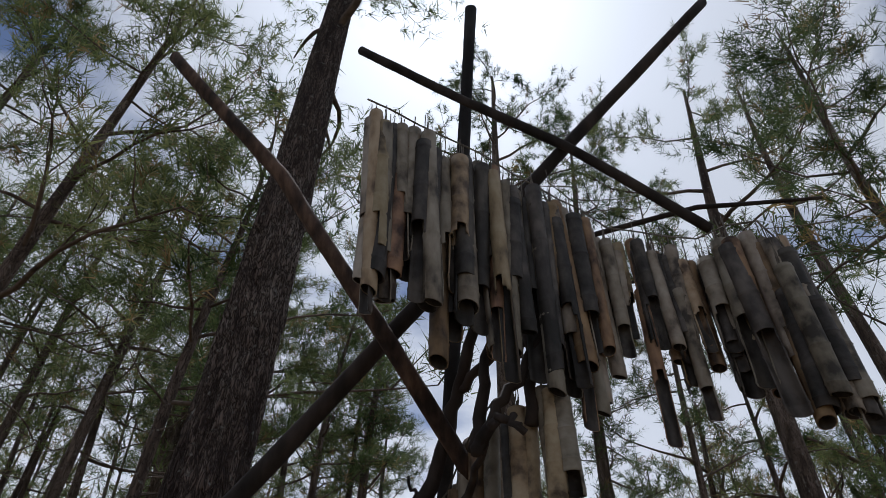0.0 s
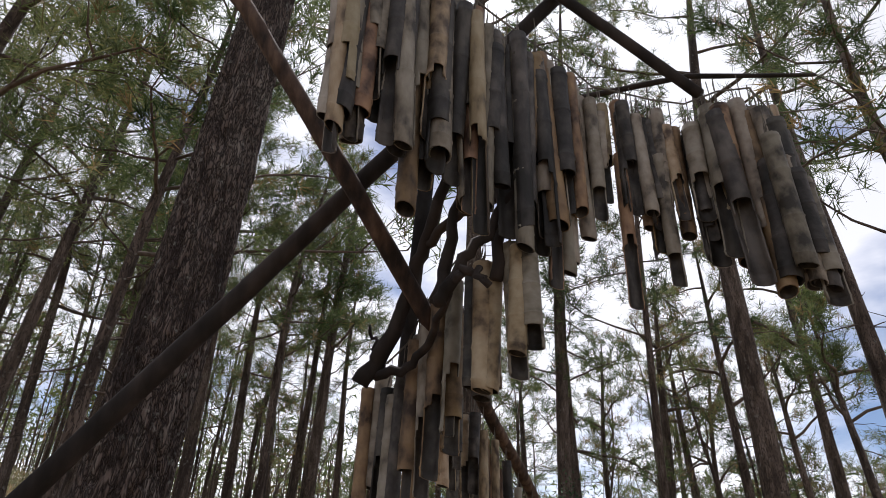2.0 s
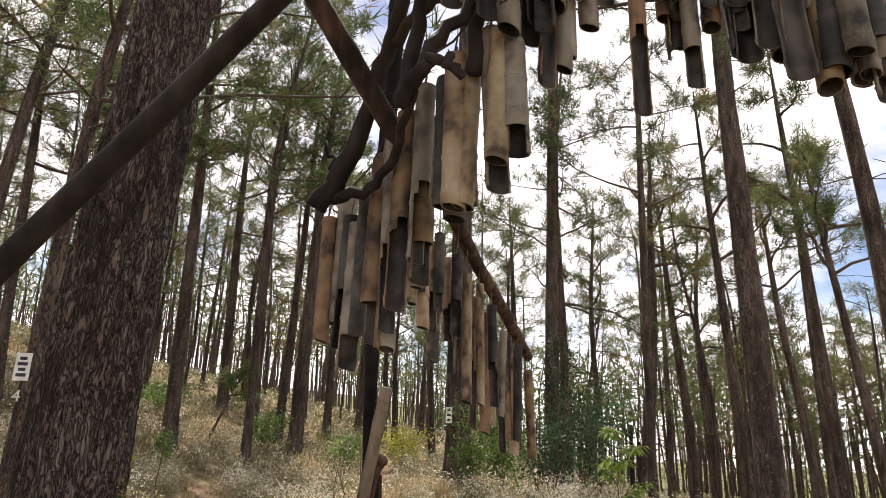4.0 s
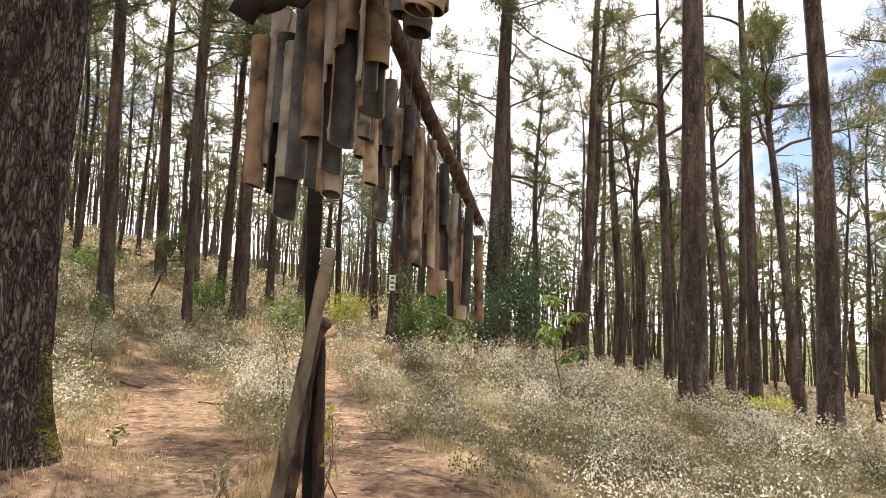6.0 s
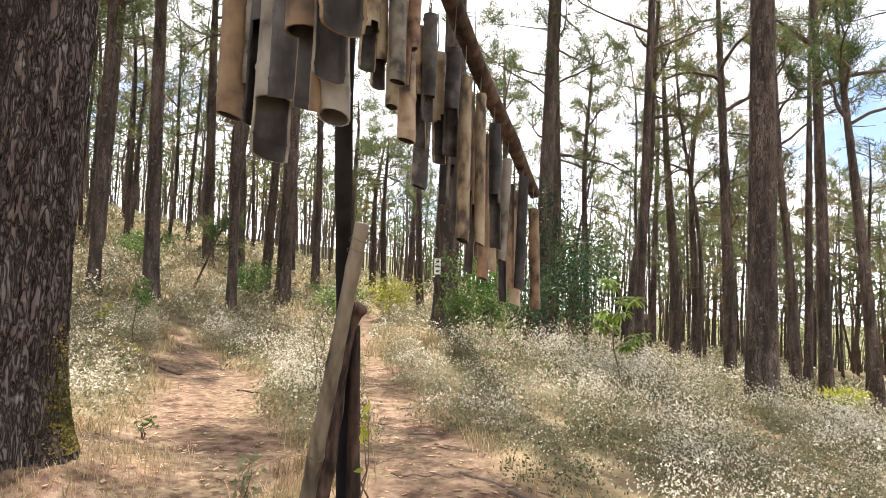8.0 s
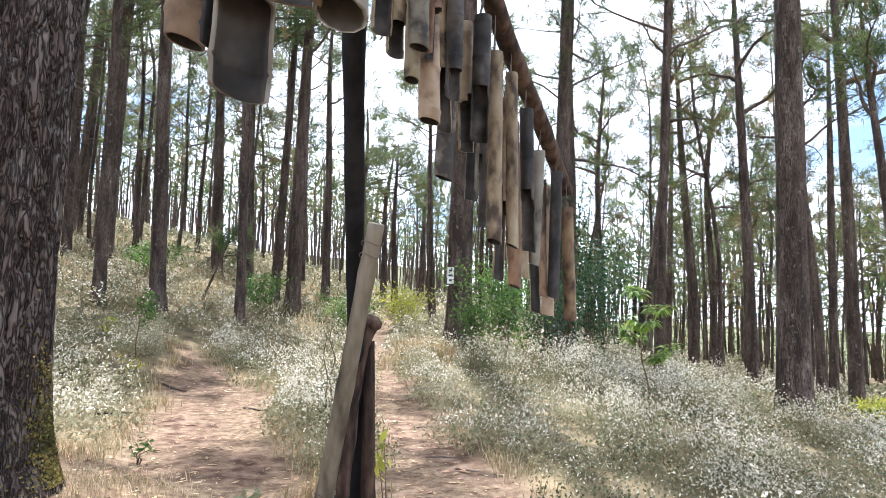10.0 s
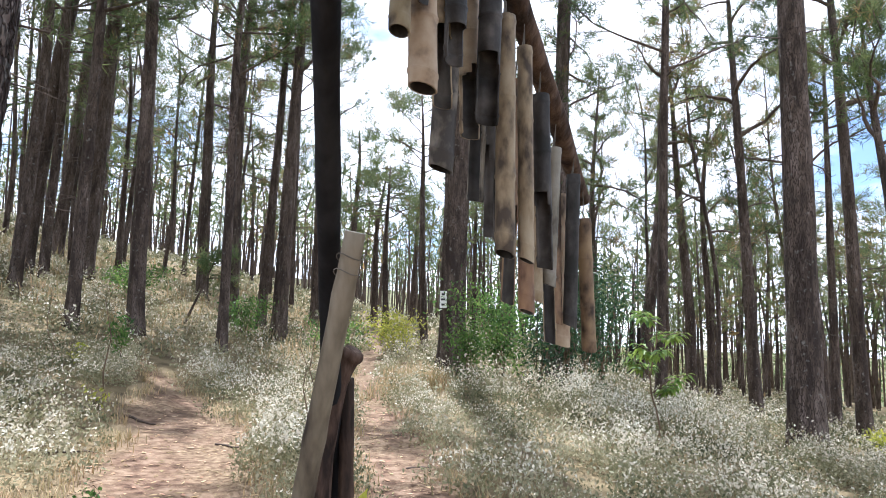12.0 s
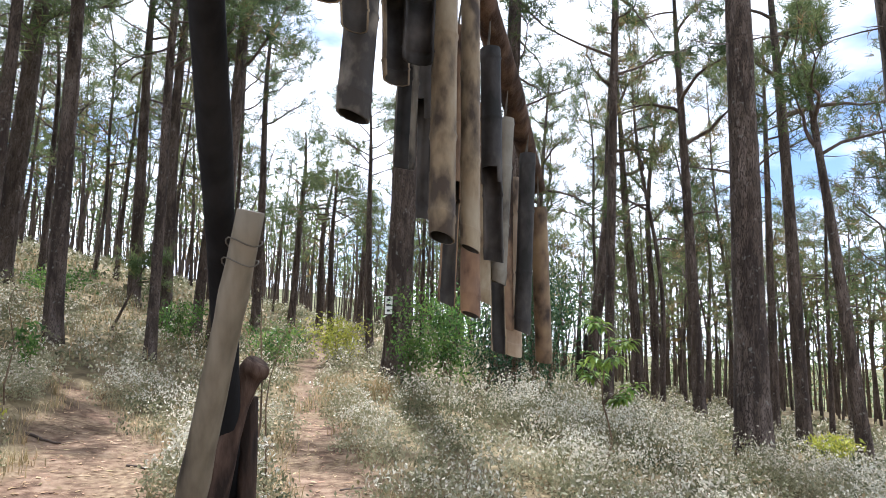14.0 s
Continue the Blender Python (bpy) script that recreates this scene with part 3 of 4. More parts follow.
# ---- the old pine beside the trail ----
def old_pine(x, y, r, H):
    rng = random.Random(11)
    z0 = height(x, y) - 0.22
    tree = base("old_pine_tree", x, y, z0, "old pine with a thick furrowed trunk, moss at its foot", "tree", "pines of the wood")
    V, F = [], []
    cols = 170
    zs = list(np.arange(0, 3.2, 0.022)) + list(np.arange(3.2, 6.5, 0.07)) + [6.5 + 0.5 * k for k in range(1, 16)]
    for z in zs:
        t = z / H
        cx, cy = 0.05 * math.sin(t * 6.0) + 0.04 * max(0.0, z - 1.5), 0.3 * t
        for s in range(cols):
            a = 2 * math.pi * s / cols
            flare = 0.30 * math.exp(-z / 0.32) * (1 + 0.35 * math.sin(5 * a + 1) + 0.2 * math.sin(3 * a))
            rr = r * (1 - 0.6 * t) + r * flare
            p = Vector((math.cos(a) * r * 15, math.sin(a) * r * 15, z * 3.0))
            w = noise.noise(p * 0.7) * 0.9
            plate = 1 - abs(noise.noise(p * 0.75 + Vector((w, w, 0)))) * 2.2
            plate2 = 1 - abs(noise.noise(p * 1.7 + Vector((3, w, 9)))) * 2
            rr += 0.02 * noise.noise(p * 0.12) - 0.045 * max(0, plate) ** 4 - 0.016 * max(0, plate2) ** 3 + 0.012 * noise.noise(p * 0.5)
            V.append((cx + math.cos(a) * rr, cy + math.sin(a) * rr, z))
    for k in range(len(zs) - 1):
        for s in range(cols):
            i, j = k * cols + s, k * cols + (s + 1) % cols
            F.append((i, j, j + cols, i + cols))
    child(mesh_object("trunk", V, F, [BARK_NEAR], smooth=True), tree, "thick trunk of dark plated bark")
    V, F, tips = [], [], []
    for k in range(20):
        z = rng.uniform(9.5, H)
        a = rng.uniform(0, 6.28)
        p = Vector((0.04 * (z - 1.5), 0.3 * z / H, z))
        d, pts, ln = Vector((math.cos(a), math.sin(a), 0.35)), [], rng.uniform(1.8, 3.4)
        for s in range(7):
            pts.append(p.copy())
            d = (d + Vector((rng.uniform(-1, 1), rng.uniform(-1, 1), rng.uniform(-0.5, 0.7))) * 0.3).normalized()
            p = p + d * ln / 6
        tube(V, F, pts, [0.075 - 0.01 * s for s in range(7)], 6, cap=False)
        for s in range(3, 7):
            for _ in range(9):
                off = Vector((rng.gauss(0, 1), rng.gauss(0, 1), rng.gauss(0, 0.7))) * 0.38
                tips.append((tuple(pts[s] + off), (d.x, d.y, 0.5)))
    tagged(child(mesh_object("branchwork", V, F, [LIMB], smooth=True), tree), kind="stuff")
    child(new("crown", needle_mesh("crown", tips, 0.26, 12, rng)), tree, "open crown of long green needles")
    # moss on the side that faces the trail
    g = np.random.default_rng(5)
    V, F = [], []
    for k in range(1800):
        a, z = g.normal(0.18, 0.22), 0.1 + abs(g.normal(0, 0.34))
        rr = r * (1 - 0.6 * z / H) + r * 0.30 * math.exp(-z / 0.32) * (1 + 0.35 * math.sin(5 * a + 1) + 0.2 * math.sin(3 * a)) + 0.006
        p = Vector((math.cos(a) * rr, math.sin(a) * rr, z))
        d = Vector((g.normal(), g.normal(), g.normal())).normalized() * g.uniform(0.005, 0.013)
        e = d.orthogonal().normalized() * d.length * 0.7
        i = len(V)
        V += [p - d, p + e, p + d, p - e]
        F.append((i, i + 1, i + 2, i + 3))
    tagged(child(mesh_object("moss", V, F, [MOSS]), tree, "yellow-green moss on the bark"), kind="stuff")
    return tree


old_pine(-2.36, 0.28, 0.40, 17)


# ---- bamboo chimes ----
def bamboo_tube_mesh(name, length, rad, mat, notch, at_top=False, slant=0.0, seed=0):
    """A hollow bamboo tube that hangs down from z = 0, with nodes; notch: share of its length over which one side is cut away."""
    rng = random.Random(seed)
    n, rows = 12, 14
    wall = rad * 0.16
    nodes = [-length * (k + rng.uniform(-0.1, 0.1)) / 3 for k in (0.15, 1, 2, 2.85)]
    zs = [-length * k / rows for k in range(rows + 1)]
    for q in nodes:
        zs += [q - 0.009, q, q + 0.009]
    zs = sorted((z for z in zs if -length <= z <= 0), reverse=True)
    rows = len(zs) - 1
    V, F, S = [], [], []
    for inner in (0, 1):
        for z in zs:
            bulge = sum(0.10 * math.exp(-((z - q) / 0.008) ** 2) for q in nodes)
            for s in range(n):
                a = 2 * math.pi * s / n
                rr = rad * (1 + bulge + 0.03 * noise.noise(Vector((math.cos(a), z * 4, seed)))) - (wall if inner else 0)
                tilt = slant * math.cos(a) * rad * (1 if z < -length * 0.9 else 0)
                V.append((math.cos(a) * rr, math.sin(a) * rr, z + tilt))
    def idx(inner, k, s):
        return inner * len(zs) * n + k * n + s % n
    def kept(k, s):
        if k < 0 or k >= rows:
            return False
        z = (zs[k] + zs[k + 1]) / 2 / length
        u = (-z if not at_top else 1 + z)
        if notch and u > 1 - notch:
            deep = min(1.0, (u - (1 - notch)) / 0.10)
            half = deep ** 0.6 * 0.5 * n * 0.55
            return abs(((s + 0.5 - n / 4 + n / 2) % n) - n / 2) > half
        return True
    for k in range(rows):
        for s in range(n):
            if not kept(k, s):
                continue
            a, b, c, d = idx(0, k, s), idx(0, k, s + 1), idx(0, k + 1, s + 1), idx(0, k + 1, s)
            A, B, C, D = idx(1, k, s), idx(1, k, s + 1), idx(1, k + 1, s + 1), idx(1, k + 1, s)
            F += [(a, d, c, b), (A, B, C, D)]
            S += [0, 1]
            if not kept(k - 1, s):
                F.append((a, b, B, A))
                S.append(0)
            if not kept(k + 1, s):
                F.append((d, D, C, c))
                S.append(0)
            if not kept(k, s - 1):
                F.append((a, A, D, d))
                S.append(0)
            if not kept(k, s + 1):
                F.append((b, c, C, B))
                S.append(0)
    me = bpy.data.meshes.new(name)
    me.from_pydata(V, [], F)
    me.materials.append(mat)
    # inner walls always take the darkest bamboo colour, whatever the outside has
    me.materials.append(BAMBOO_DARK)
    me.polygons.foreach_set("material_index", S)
    me.polygons.foreach_set("use_smooth", [True] * len(me.polygons))
    me.update()
    return me


def pipe_pattern(mat, words, notch, seed, at_top=False, slant=0.0):
    p = base("bamboo_pipe", 0, 0, 0, words, "bamboo pipe", "hanging bamboo pipes")
    child(new("tube", bamboo_tube_mesh("tube", 1.0, 0.5, mat, notch, at_top, slant, seed)), p)
    V, F = [], []
    tube(V, F, [(0, 0, -0.055), (0, 0, -0.035)], [0.46, 0.46], 12)
    child(mesh_object("node_wall", V, F, [BAMBOO_GREY]), p, "pale wall that closes the tube")
    return p


PIPES = []
for words, mat in (("weathered tan bamboo tube hanging on a cord", BAMBOO_TAN), ("greyed bamboo tube hanging on a cord", BAMBOO_GREY),
                   ("brown-stained bamboo tube hanging on a cord", BAMBOO_BROWN), ("blackened bamboo tube hanging on a cord", BAMBOO_DARK)):
    for notch, at_top, slant in ((0.0, False, 0.03), (0.42, False, 0.02), (0.25, False, 0.03)):
        PIPES.append(pipe_pattern(mat, words + (", one side cut away" if notch else ""), notch, len(PIPES) + 1, at_top, slant))
unused = set(PIPES)


def hang_pipe(top, length, dia, turn, tilt, cord, weights=(5, 4, 4, 2)):
    kind = rnd.choices(range(4), weights)[0] * 3 + rnd.choices(range(3), (4, 4, 3))[0]
    m = Matrix.Translation(top) @ pose(0, 0, 0, tilt[0], tilt[1], turn) @ Matrix.Diagonal((dia, dia, length, 1))
    src = PIPES[kind]
    if src in unused:
        unused.discard(src)
        src.matrix_basis = m
        p = src
    else:
        p = copy_thing(src, m @ Matrix.Diagonal([1 / s for s in src.scale] + [1]))
    V, F = [], []
    tube(V, F, [Vector((0.22, 0, -0.05)), Vector((0, 0, cord * 0.5 / length)), Vector((0.0, 0, cord / length))], [0.0022 / dia] * 3, 4)
    child(mesh_object("cord", V, F, [STRING]), p, "thin grey cord")
    return p


def along(points, t):
    ts = np.linspace(0, 1, len(points))
    return Vector([float(np.interp(t, ts, [p[i] for p in points])) for i in range(len(points[0]))])


def curtain(points, count, dia, rows=1, gap=0.06, weights=(5, 4, 4, 2), jitter=0.05, drop_most=0.25, support=None):
    """Tubes side by side along a bent line; each point: x, y, height of the tops, length. support: heights of what they hang from, else a wire just above."""
    for k in range(count):
        u = (k + 0.5) / count
        q = along([(p[0], p[1], p[2]) for p in points], u)
        ln = along([(p[3], 0, 0) for p in points], u).x
        hold = along([(h, 0, 0) for h in support], u).x - q.z if support else 0.10
        for row in range(rows):
            off = Vector((rnd.uniform(-1, 1), rnd.uniform(-1, 1), 0)) * gap * (0.5 + row)
            drop = rnd.uniform(-jitter, jitter) - row * rnd.uniform(0.02, drop_most)
            hang_pipe(q + off + Vector((0, 0, drop)), ln * rnd.uniform(0.72, 1.06), dia * rnd.uniform(0.8, 1.2), 180 + rnd.gauss(0, 55),
                      (rnd.uniform(-2.5, 2.5), rnd.uniform(-2.5, 2.5)), max(0.04, hold - drop), weights)
    if support:
        return None
    rope = [Vector((p[0], p[1], p[2] + 0.10)) for p in points]
    V, F = [], []
    tube(V, F, rope, [0.004] * len(rope), 5)
    return tagged(mesh_object("support_wire", V, F, [STRING]), "thin wire from which the bamboo pipes hang", "wire")


UPPER = [(0.09, -3.62, 3.38, 0.88), (0.18, -3.58, 3.35, 0.82), (0.28, -3.5, 3.34, 0.76), (0.4, -3.4, 3.35, 0.8), (0.52, -3.3, 3.36, 0.9), (0.63, -3.25, 3.29, 0.84), (0.74, -3.15, 3.29, 0.9),
         (0.84, -3.05, 3.3, 0.9), (0.93, -3.0, 3.28, 0.76), (1.04, -2.95, 3.2, 0.52), (1.17, -2.9, 3.21, 0.56), (1.29, -2.9, 3.17, 0.58), (1.4, -2.95, 3.1, 0.58), (1.52, -3.0, 3.12, 0.7),
         (1.62, -3.05, 3.09, 0.76), (1.66, -3.08, 2.94, 0.62), (1.68, -3.1, 2.74, 0.44)]
curtain(UPPER, 44, 0.064, rows=2, gap=0.045, weights=(2, 4, 3, 6), drop_most=0.07)
for x, y, z, ln in ((1.13, -2.9, 2.98, 0.66), (1.27, -2.93, 2.95, 0.55), (0.90, -3.0, 2.95, 0.5)):
    hang_pipe(Vector((x, y, z)), ln, 0.052, 180 + rnd.gauss(0, 40), (rnd.uniform(-2, 2), rnd.uniform(-2, 2)), 3.3 - z, (2, 4, 3, 4))
LOWER = [(0.74, -3.16, 2.44, 0.38), (0.68, -3.1, 2.44, 0.44), (0.62, -3.05, 2.43, 0.42), (0.57, -2.95, 2.43, 0.49), (0.5, -2.85, 2.45, 0.58), (0.41, -2.75, 2.38, 0.62), (0.36, -2.7, 2.3, 0.63),
         (0.29, -2.6, 2.19, 0.63), (0.2, -2.5, 2.14, 0.61), (0.09, -2.4, 2.13, 0.55)]
curtain(LOWER, 12, 0.066, rows=1, gap=0.03, weights=(5, 4, 5, 2), jitter=0.025)
curtain(LOWER, 7, 0.064, rows=1, gap=0.09, weights=(4, 5, 4, 3), jitter=0.10)
# the long row beneath the slanting log
AISLE = [(0.23, -1.43, 2.62, 0.46), (0.27, -1.32, 2.58, 0.56), (0.34, -1.18, 2.53, 0.6), (0.42, -0.98, 2.47, 0.62), (0.48, -0.82, 2.45, 0.72), (0.56, -0.63, 2.4, 0.83), (0.64, -0.44, 2.31, 0.84), (0.73, -0.22, 2.18, 0.82),
         (0.83, 0.03, 2.06, 0.76), (0.93, 0.25, 1.97, 0.69), (1.01, 0.5, 1.89, 0.6)]
AISLE_LOG = [2.91, 2.86, 2.79, 2.69, 2.62, 2.53, 2.43, 2.33, 2.21, 2.1, 1.98]
curtain(AISLE, 17, 0.064, rows=1, gap=0.02, weights=(7, 5, 2, 2), jitter=0.03, support=AISLE_LOG)
curtain([(x + 0.08, y, z, ln) for x, y, z, ln in AISLE], 10, 0.058, rows=1, gap=0.04, weights=(6, 5, 3, 4), jitter=0.06, support=AISLE_LOG)


# ---- poles and the charred post ----
def pole(name, pts, radii, mat, label, sides=12, category="pole"):
    V, F = [], []
    fine, rr = [], []
    for k in range(len(pts) - 1):
        for s in range(8):
            t = s / 8
            fine.append(Vector(pts[k]).lerp(Vector(pts[k + 1]), t))
            rr.append(radii[k] * (1 - t) + radii[k + 1] * t)
    fine.append(Vector(pts[-1]))
    rr.append(radii[-1])
    fine = [p + Vector((noise.noise(p * 1.3), noise.noise(p * 1.3 + Vector((7, 0, 0))), 0)) * 0.012 for p in fine]
    tube(V, F, fine, rr, sides, rough=0.12)
    return tagged(mesh_object(name, V, F, [mat], smooth=True), label, category)


post = base("charred_post", 0.0, 0.05, 0.0, "tall charred bamboo post propped beside the trail", "post")
V, F = [], []
pp = [Vector((-0.07, 0.16, -0.15)), Vector((-0.075, 0.06, 0.7)), Vector((-0.05, -0.25, 1.45)), Vector((0.052, -0.98, 2.3)), Vector((0.25, -1.95, 3.45)), Vector((0.47, -2.6, 6.0))]
fine = [pp[k].lerp(pp[k + 1], s / 6) for k in range(5) for s in range(6)] + [pp[-1]]
tube(V, F, fine, [0.043 + 0.003 * max(0, math.cos(k * 2.1)) for k in range(len(fine))], 16, rough=0.06)
child(mesh_object("stalk", V, F, [CHAR], smooth=True), post)

prop = base("bamboo_prop", 0.0, 0.0, 0.0, "thick weathered bamboo stake leaning on the charred post", "stake")
V, F = [], []
a0, a1 = Vector((-0.25, -0.19, -0.1)), Vector((0.093, -0.5, 1.68))
fine = [a0.lerp(a1, k / 24) for k in range(25)]
tube(V, F, fine, [0.045 + (0.004 if k % 7 == 0 else 0) - 0.0003 * k for k in range(25)], 16, rough=0.03)
child(mesh_object("stalk", V, F, [PROP], smooth=True), prop)
for z in (0.3, 0.92, 0.95):
    p = a0.lerp(a1, z)
    V, F = [], []
    ring = [p + Vector((math.cos(w) * 0.049, math.sin(w) * 0.049, 0.012 * math.sin(w * 2))) for w in np.linspace(0, 6.2832, 17)]
    tube(V, F, ring, [0.0022] * 17, 5, cap=False)
    child(mesh_object("wire_tie", V, F, [STRING], smooth=True), prop, "thin grey wire wound round the stake")

stump = base("dead_branch_post", -0.02, 0.0, 0.0, "forked reddish dead branch standing against the charred post", "branch")
V, F = [], []
pts = [(-0.17, -0.06, -0.1), (-0.10, -0.05, 0.3), (-0.09, -0.04, 0.55), (-0.05, -0.03, 0.9), (-0.02, -0.02, 1.1), (0.02, -0.01, 1.20), (0.045, -0.02, 1.245)]
fine = [Vector(pts[k]).lerp(Vector(pts[k + 1]), s / 4) for k in range(6) for s in range(4)] + [Vector(pts[-1])]
tube(V, F, fine, [0.043 - 0.0002 * k + 0.012 * math.exp(-((k - 22) / 2.0) ** 2) + 0.010 * math.exp(-((k - 8) / 2.0) ** 2) for k in range(len(fine))], 14, rough=0.3)
child(mesh_object("stem", V, F, [BROWN_WOOD], smooth=True), stump)
V, F = [], []
fine = [Vector((0.04, 0.05, -0.1)).lerp(Vector((0.01, 0.03, 1.12)), k / 10) for k in range(11)]
tube(V, F, fine, [0.04 - 0.001 * k for k in range(11)], 12, rough=0.25)
child(mesh_object("second_stem", V, F, [POLE], smooth=True), stump)

pole("rising_pole", [(-2.3, -2.73, 0.0), (-1.4, -2.775, 1.1), (0.0, -2.85, 2.78), (1.0, -2.905, 3.98), (1.9, -2.95, 5.07)], [0.045, 0.043, 0.038, 0.034, 0.030], POLE_DARK,
     "long dark pole lashed at a slant through the frame")
pole("crossing_pole", [(-1.29, -3.15, 4.74), (-0.48, -3.05, 3.7), (0.05, -2.93, 2.86), (0.42, -2.74, 2.28)], [0.036, 0.038, 0.038, 0.034], POLE, "reddish pole crossing the frame at a slant")
pole("high_pole", [(-0.22, -2.93, 4.95), (0.44, -2.93, 4.32), (0.93, -2.96, 3.85), (1.47, -2.96, 3.24)], [0.028, 0.027, 0.025, 0.024], POLE_DARK, "slender dark pole lashed high across the frame")
pole("thin_branch", [(1.1, -2.3, 3.82), (1.7, -2.35, 3.93), (2.4, -2.3, 3.97)], [0.016, 0.015, 0.010], POLE_DARK, "thin dead branch caught above the chimes", category="branch")
pole("falling_log", [(0.30, -1.5, 2.96), (0.68, -0.5, 2.47), (0.89, 0.0, 2.23), (1.08, 0.48, 2.0)], [0.046, 0.045, 0.044, 0.038], POLE, "reddish-brown log slanting down above a row of chimes", category="log")


def dead_bough():
    rng = random.Random(4)
    b = base("dead_bough", 0.0, 0.0, 0.0, "leafless crooked dark bough lashed to the post", "branch")
    for pts, r in (([(0.14, -2.7, 2.09), (0.22, -2.72, 2.22), (0.3, -2.75, 2.45), (0.35, -2.79, 2.64), (0.42, -2.86, 2.8), (0.47, -2.9, 3.05), (0.46, -2.92, 3.3)], 0.033),
                   ([(0.35, -2.79, 2.62), (0.48, -2.9, 2.70), (0.6, -3.0, 2.69), (0.68, -3.05, 2.74), (0.8, -3.1, 2.95)], 0.020),
                   ([(0.44, -3.1, 2.25), (0.48, -3.15, 2.29), (0.52, -3.18, 2.32), (0.56, -3.2, 2.32), (0.6, -3.2, 2.27)], 0.020),
                   ([(0.46, -3.12, 2.27), (0.52, -3.15, 2.38), (0.62, -3.15, 2.5), (0.71, -3.15, 2.69), (0.74, -3.15, 2.95)], 0.021),
                   ([(0.19, -2.71, 2.13), (0.31, -2.75, 2.14), (0.39, -2.85, 2.2), (0.47, -3.1, 2.27)], 0.020),
                   ([(0.44, -3.05, 2.27), (0.47, -3.05, 2.5), (0.51, -3.05, 2.74), (0.54, -3.05, 3.1)], 0.024),
                   ([(0.63, -3.1, 2.32), (0.645, -3.1, 2.6), (0.655, -3.1, 2.95)], 0.022),
                   ([(0.19, -2.7, 2.17), (0.18, -2.72, 2.24), (0.165, -2.72, 2.3)], 0.010)):
        V, F = [], []
        pts = [Vector(p) for p in pts]
        fine = [pts[k].lerp(pts[k + 1], s / 4) for k in range(len(pts) - 1) for s in range(4)] + [pts[-1]]
        fine = [p + Vector((rng.uniform(-1, 1), rng.uniform(-1, 1), rng.uniform(-1, 1))) * 0.012 for p in fine]
        tube(V, F, fine, [r * (1 - 0.45 * k / len(fine)) for k in range(len(fine))], 10, rough=0.25)
        child(mesh_object("limb", V, F, [POLE_DARK], smooth=True), b)


dead_bough()


# ---- undergrowth ----
def cards(name, at, size, way, mats, slots, label, category, thin=0.5, seed=1):
    """Many small leaves, each a folded kite, as one object; way: how the leaves point on average."""
    g = np.random.default_rng(seed)
    at, n = np.asarray(at, float), len(at)
    size = np.broadcast_to(np.asarray(size, float), (n,))[:, None] * g.uniform(0.65, 1.35, (n, 1))
    d = g.normal(size=(n, 3)) + np.asarray(way, float)
    d /= np.linalg.norm(d, axis=1)[:, None]
    s = np.cross(d, g.normal(size=(n, 3)))
    s /= np.linalg.norm(s, axis=1)[:, None]
    thin = np.broadcast_to(np.asarray(thin, float), (n,))[:, None]
    verts = np.stack([at - d * size * 0.5, at + s * size * thin * 0.5, at + d * size * 0.5, at - s * size * thin * 0.5], 1).reshape(-1, 3)
    me = bpy.data.meshes.new(name)
    me.vertices.add(4 * n)
    me.vertices.foreach_set("co", verts.ravel())
    me.loops.add(4 * n)
    me.loops.foreach_set("vertex_index", np.arange(4 * n))
    me.polygons.add(n)
    me.polygons.foreach_set("loop_start", np.arange(0, 4 * n, 4))
    me.polygons.foreach_set("loop_total", np.full(n, 4))
    for m in mats:
        me.materials.append(m)
    me.polygons.foreach_set("material_index", np.asarray(slots, int))
    me.update()
    ob = new(name, me)
    return tagged(ob, label, category, kind="stuff") if label else ob


def blocked(x, y, room=0.0):
    return trail(x, y) > 0.35 or (-4.2 < x < -0.3 and y < 1.0) or (x + 2.33) ** 2 + (y - 0.28) ** 2 < (0.62 + room) ** 2 or x * x + y * y < 0.1


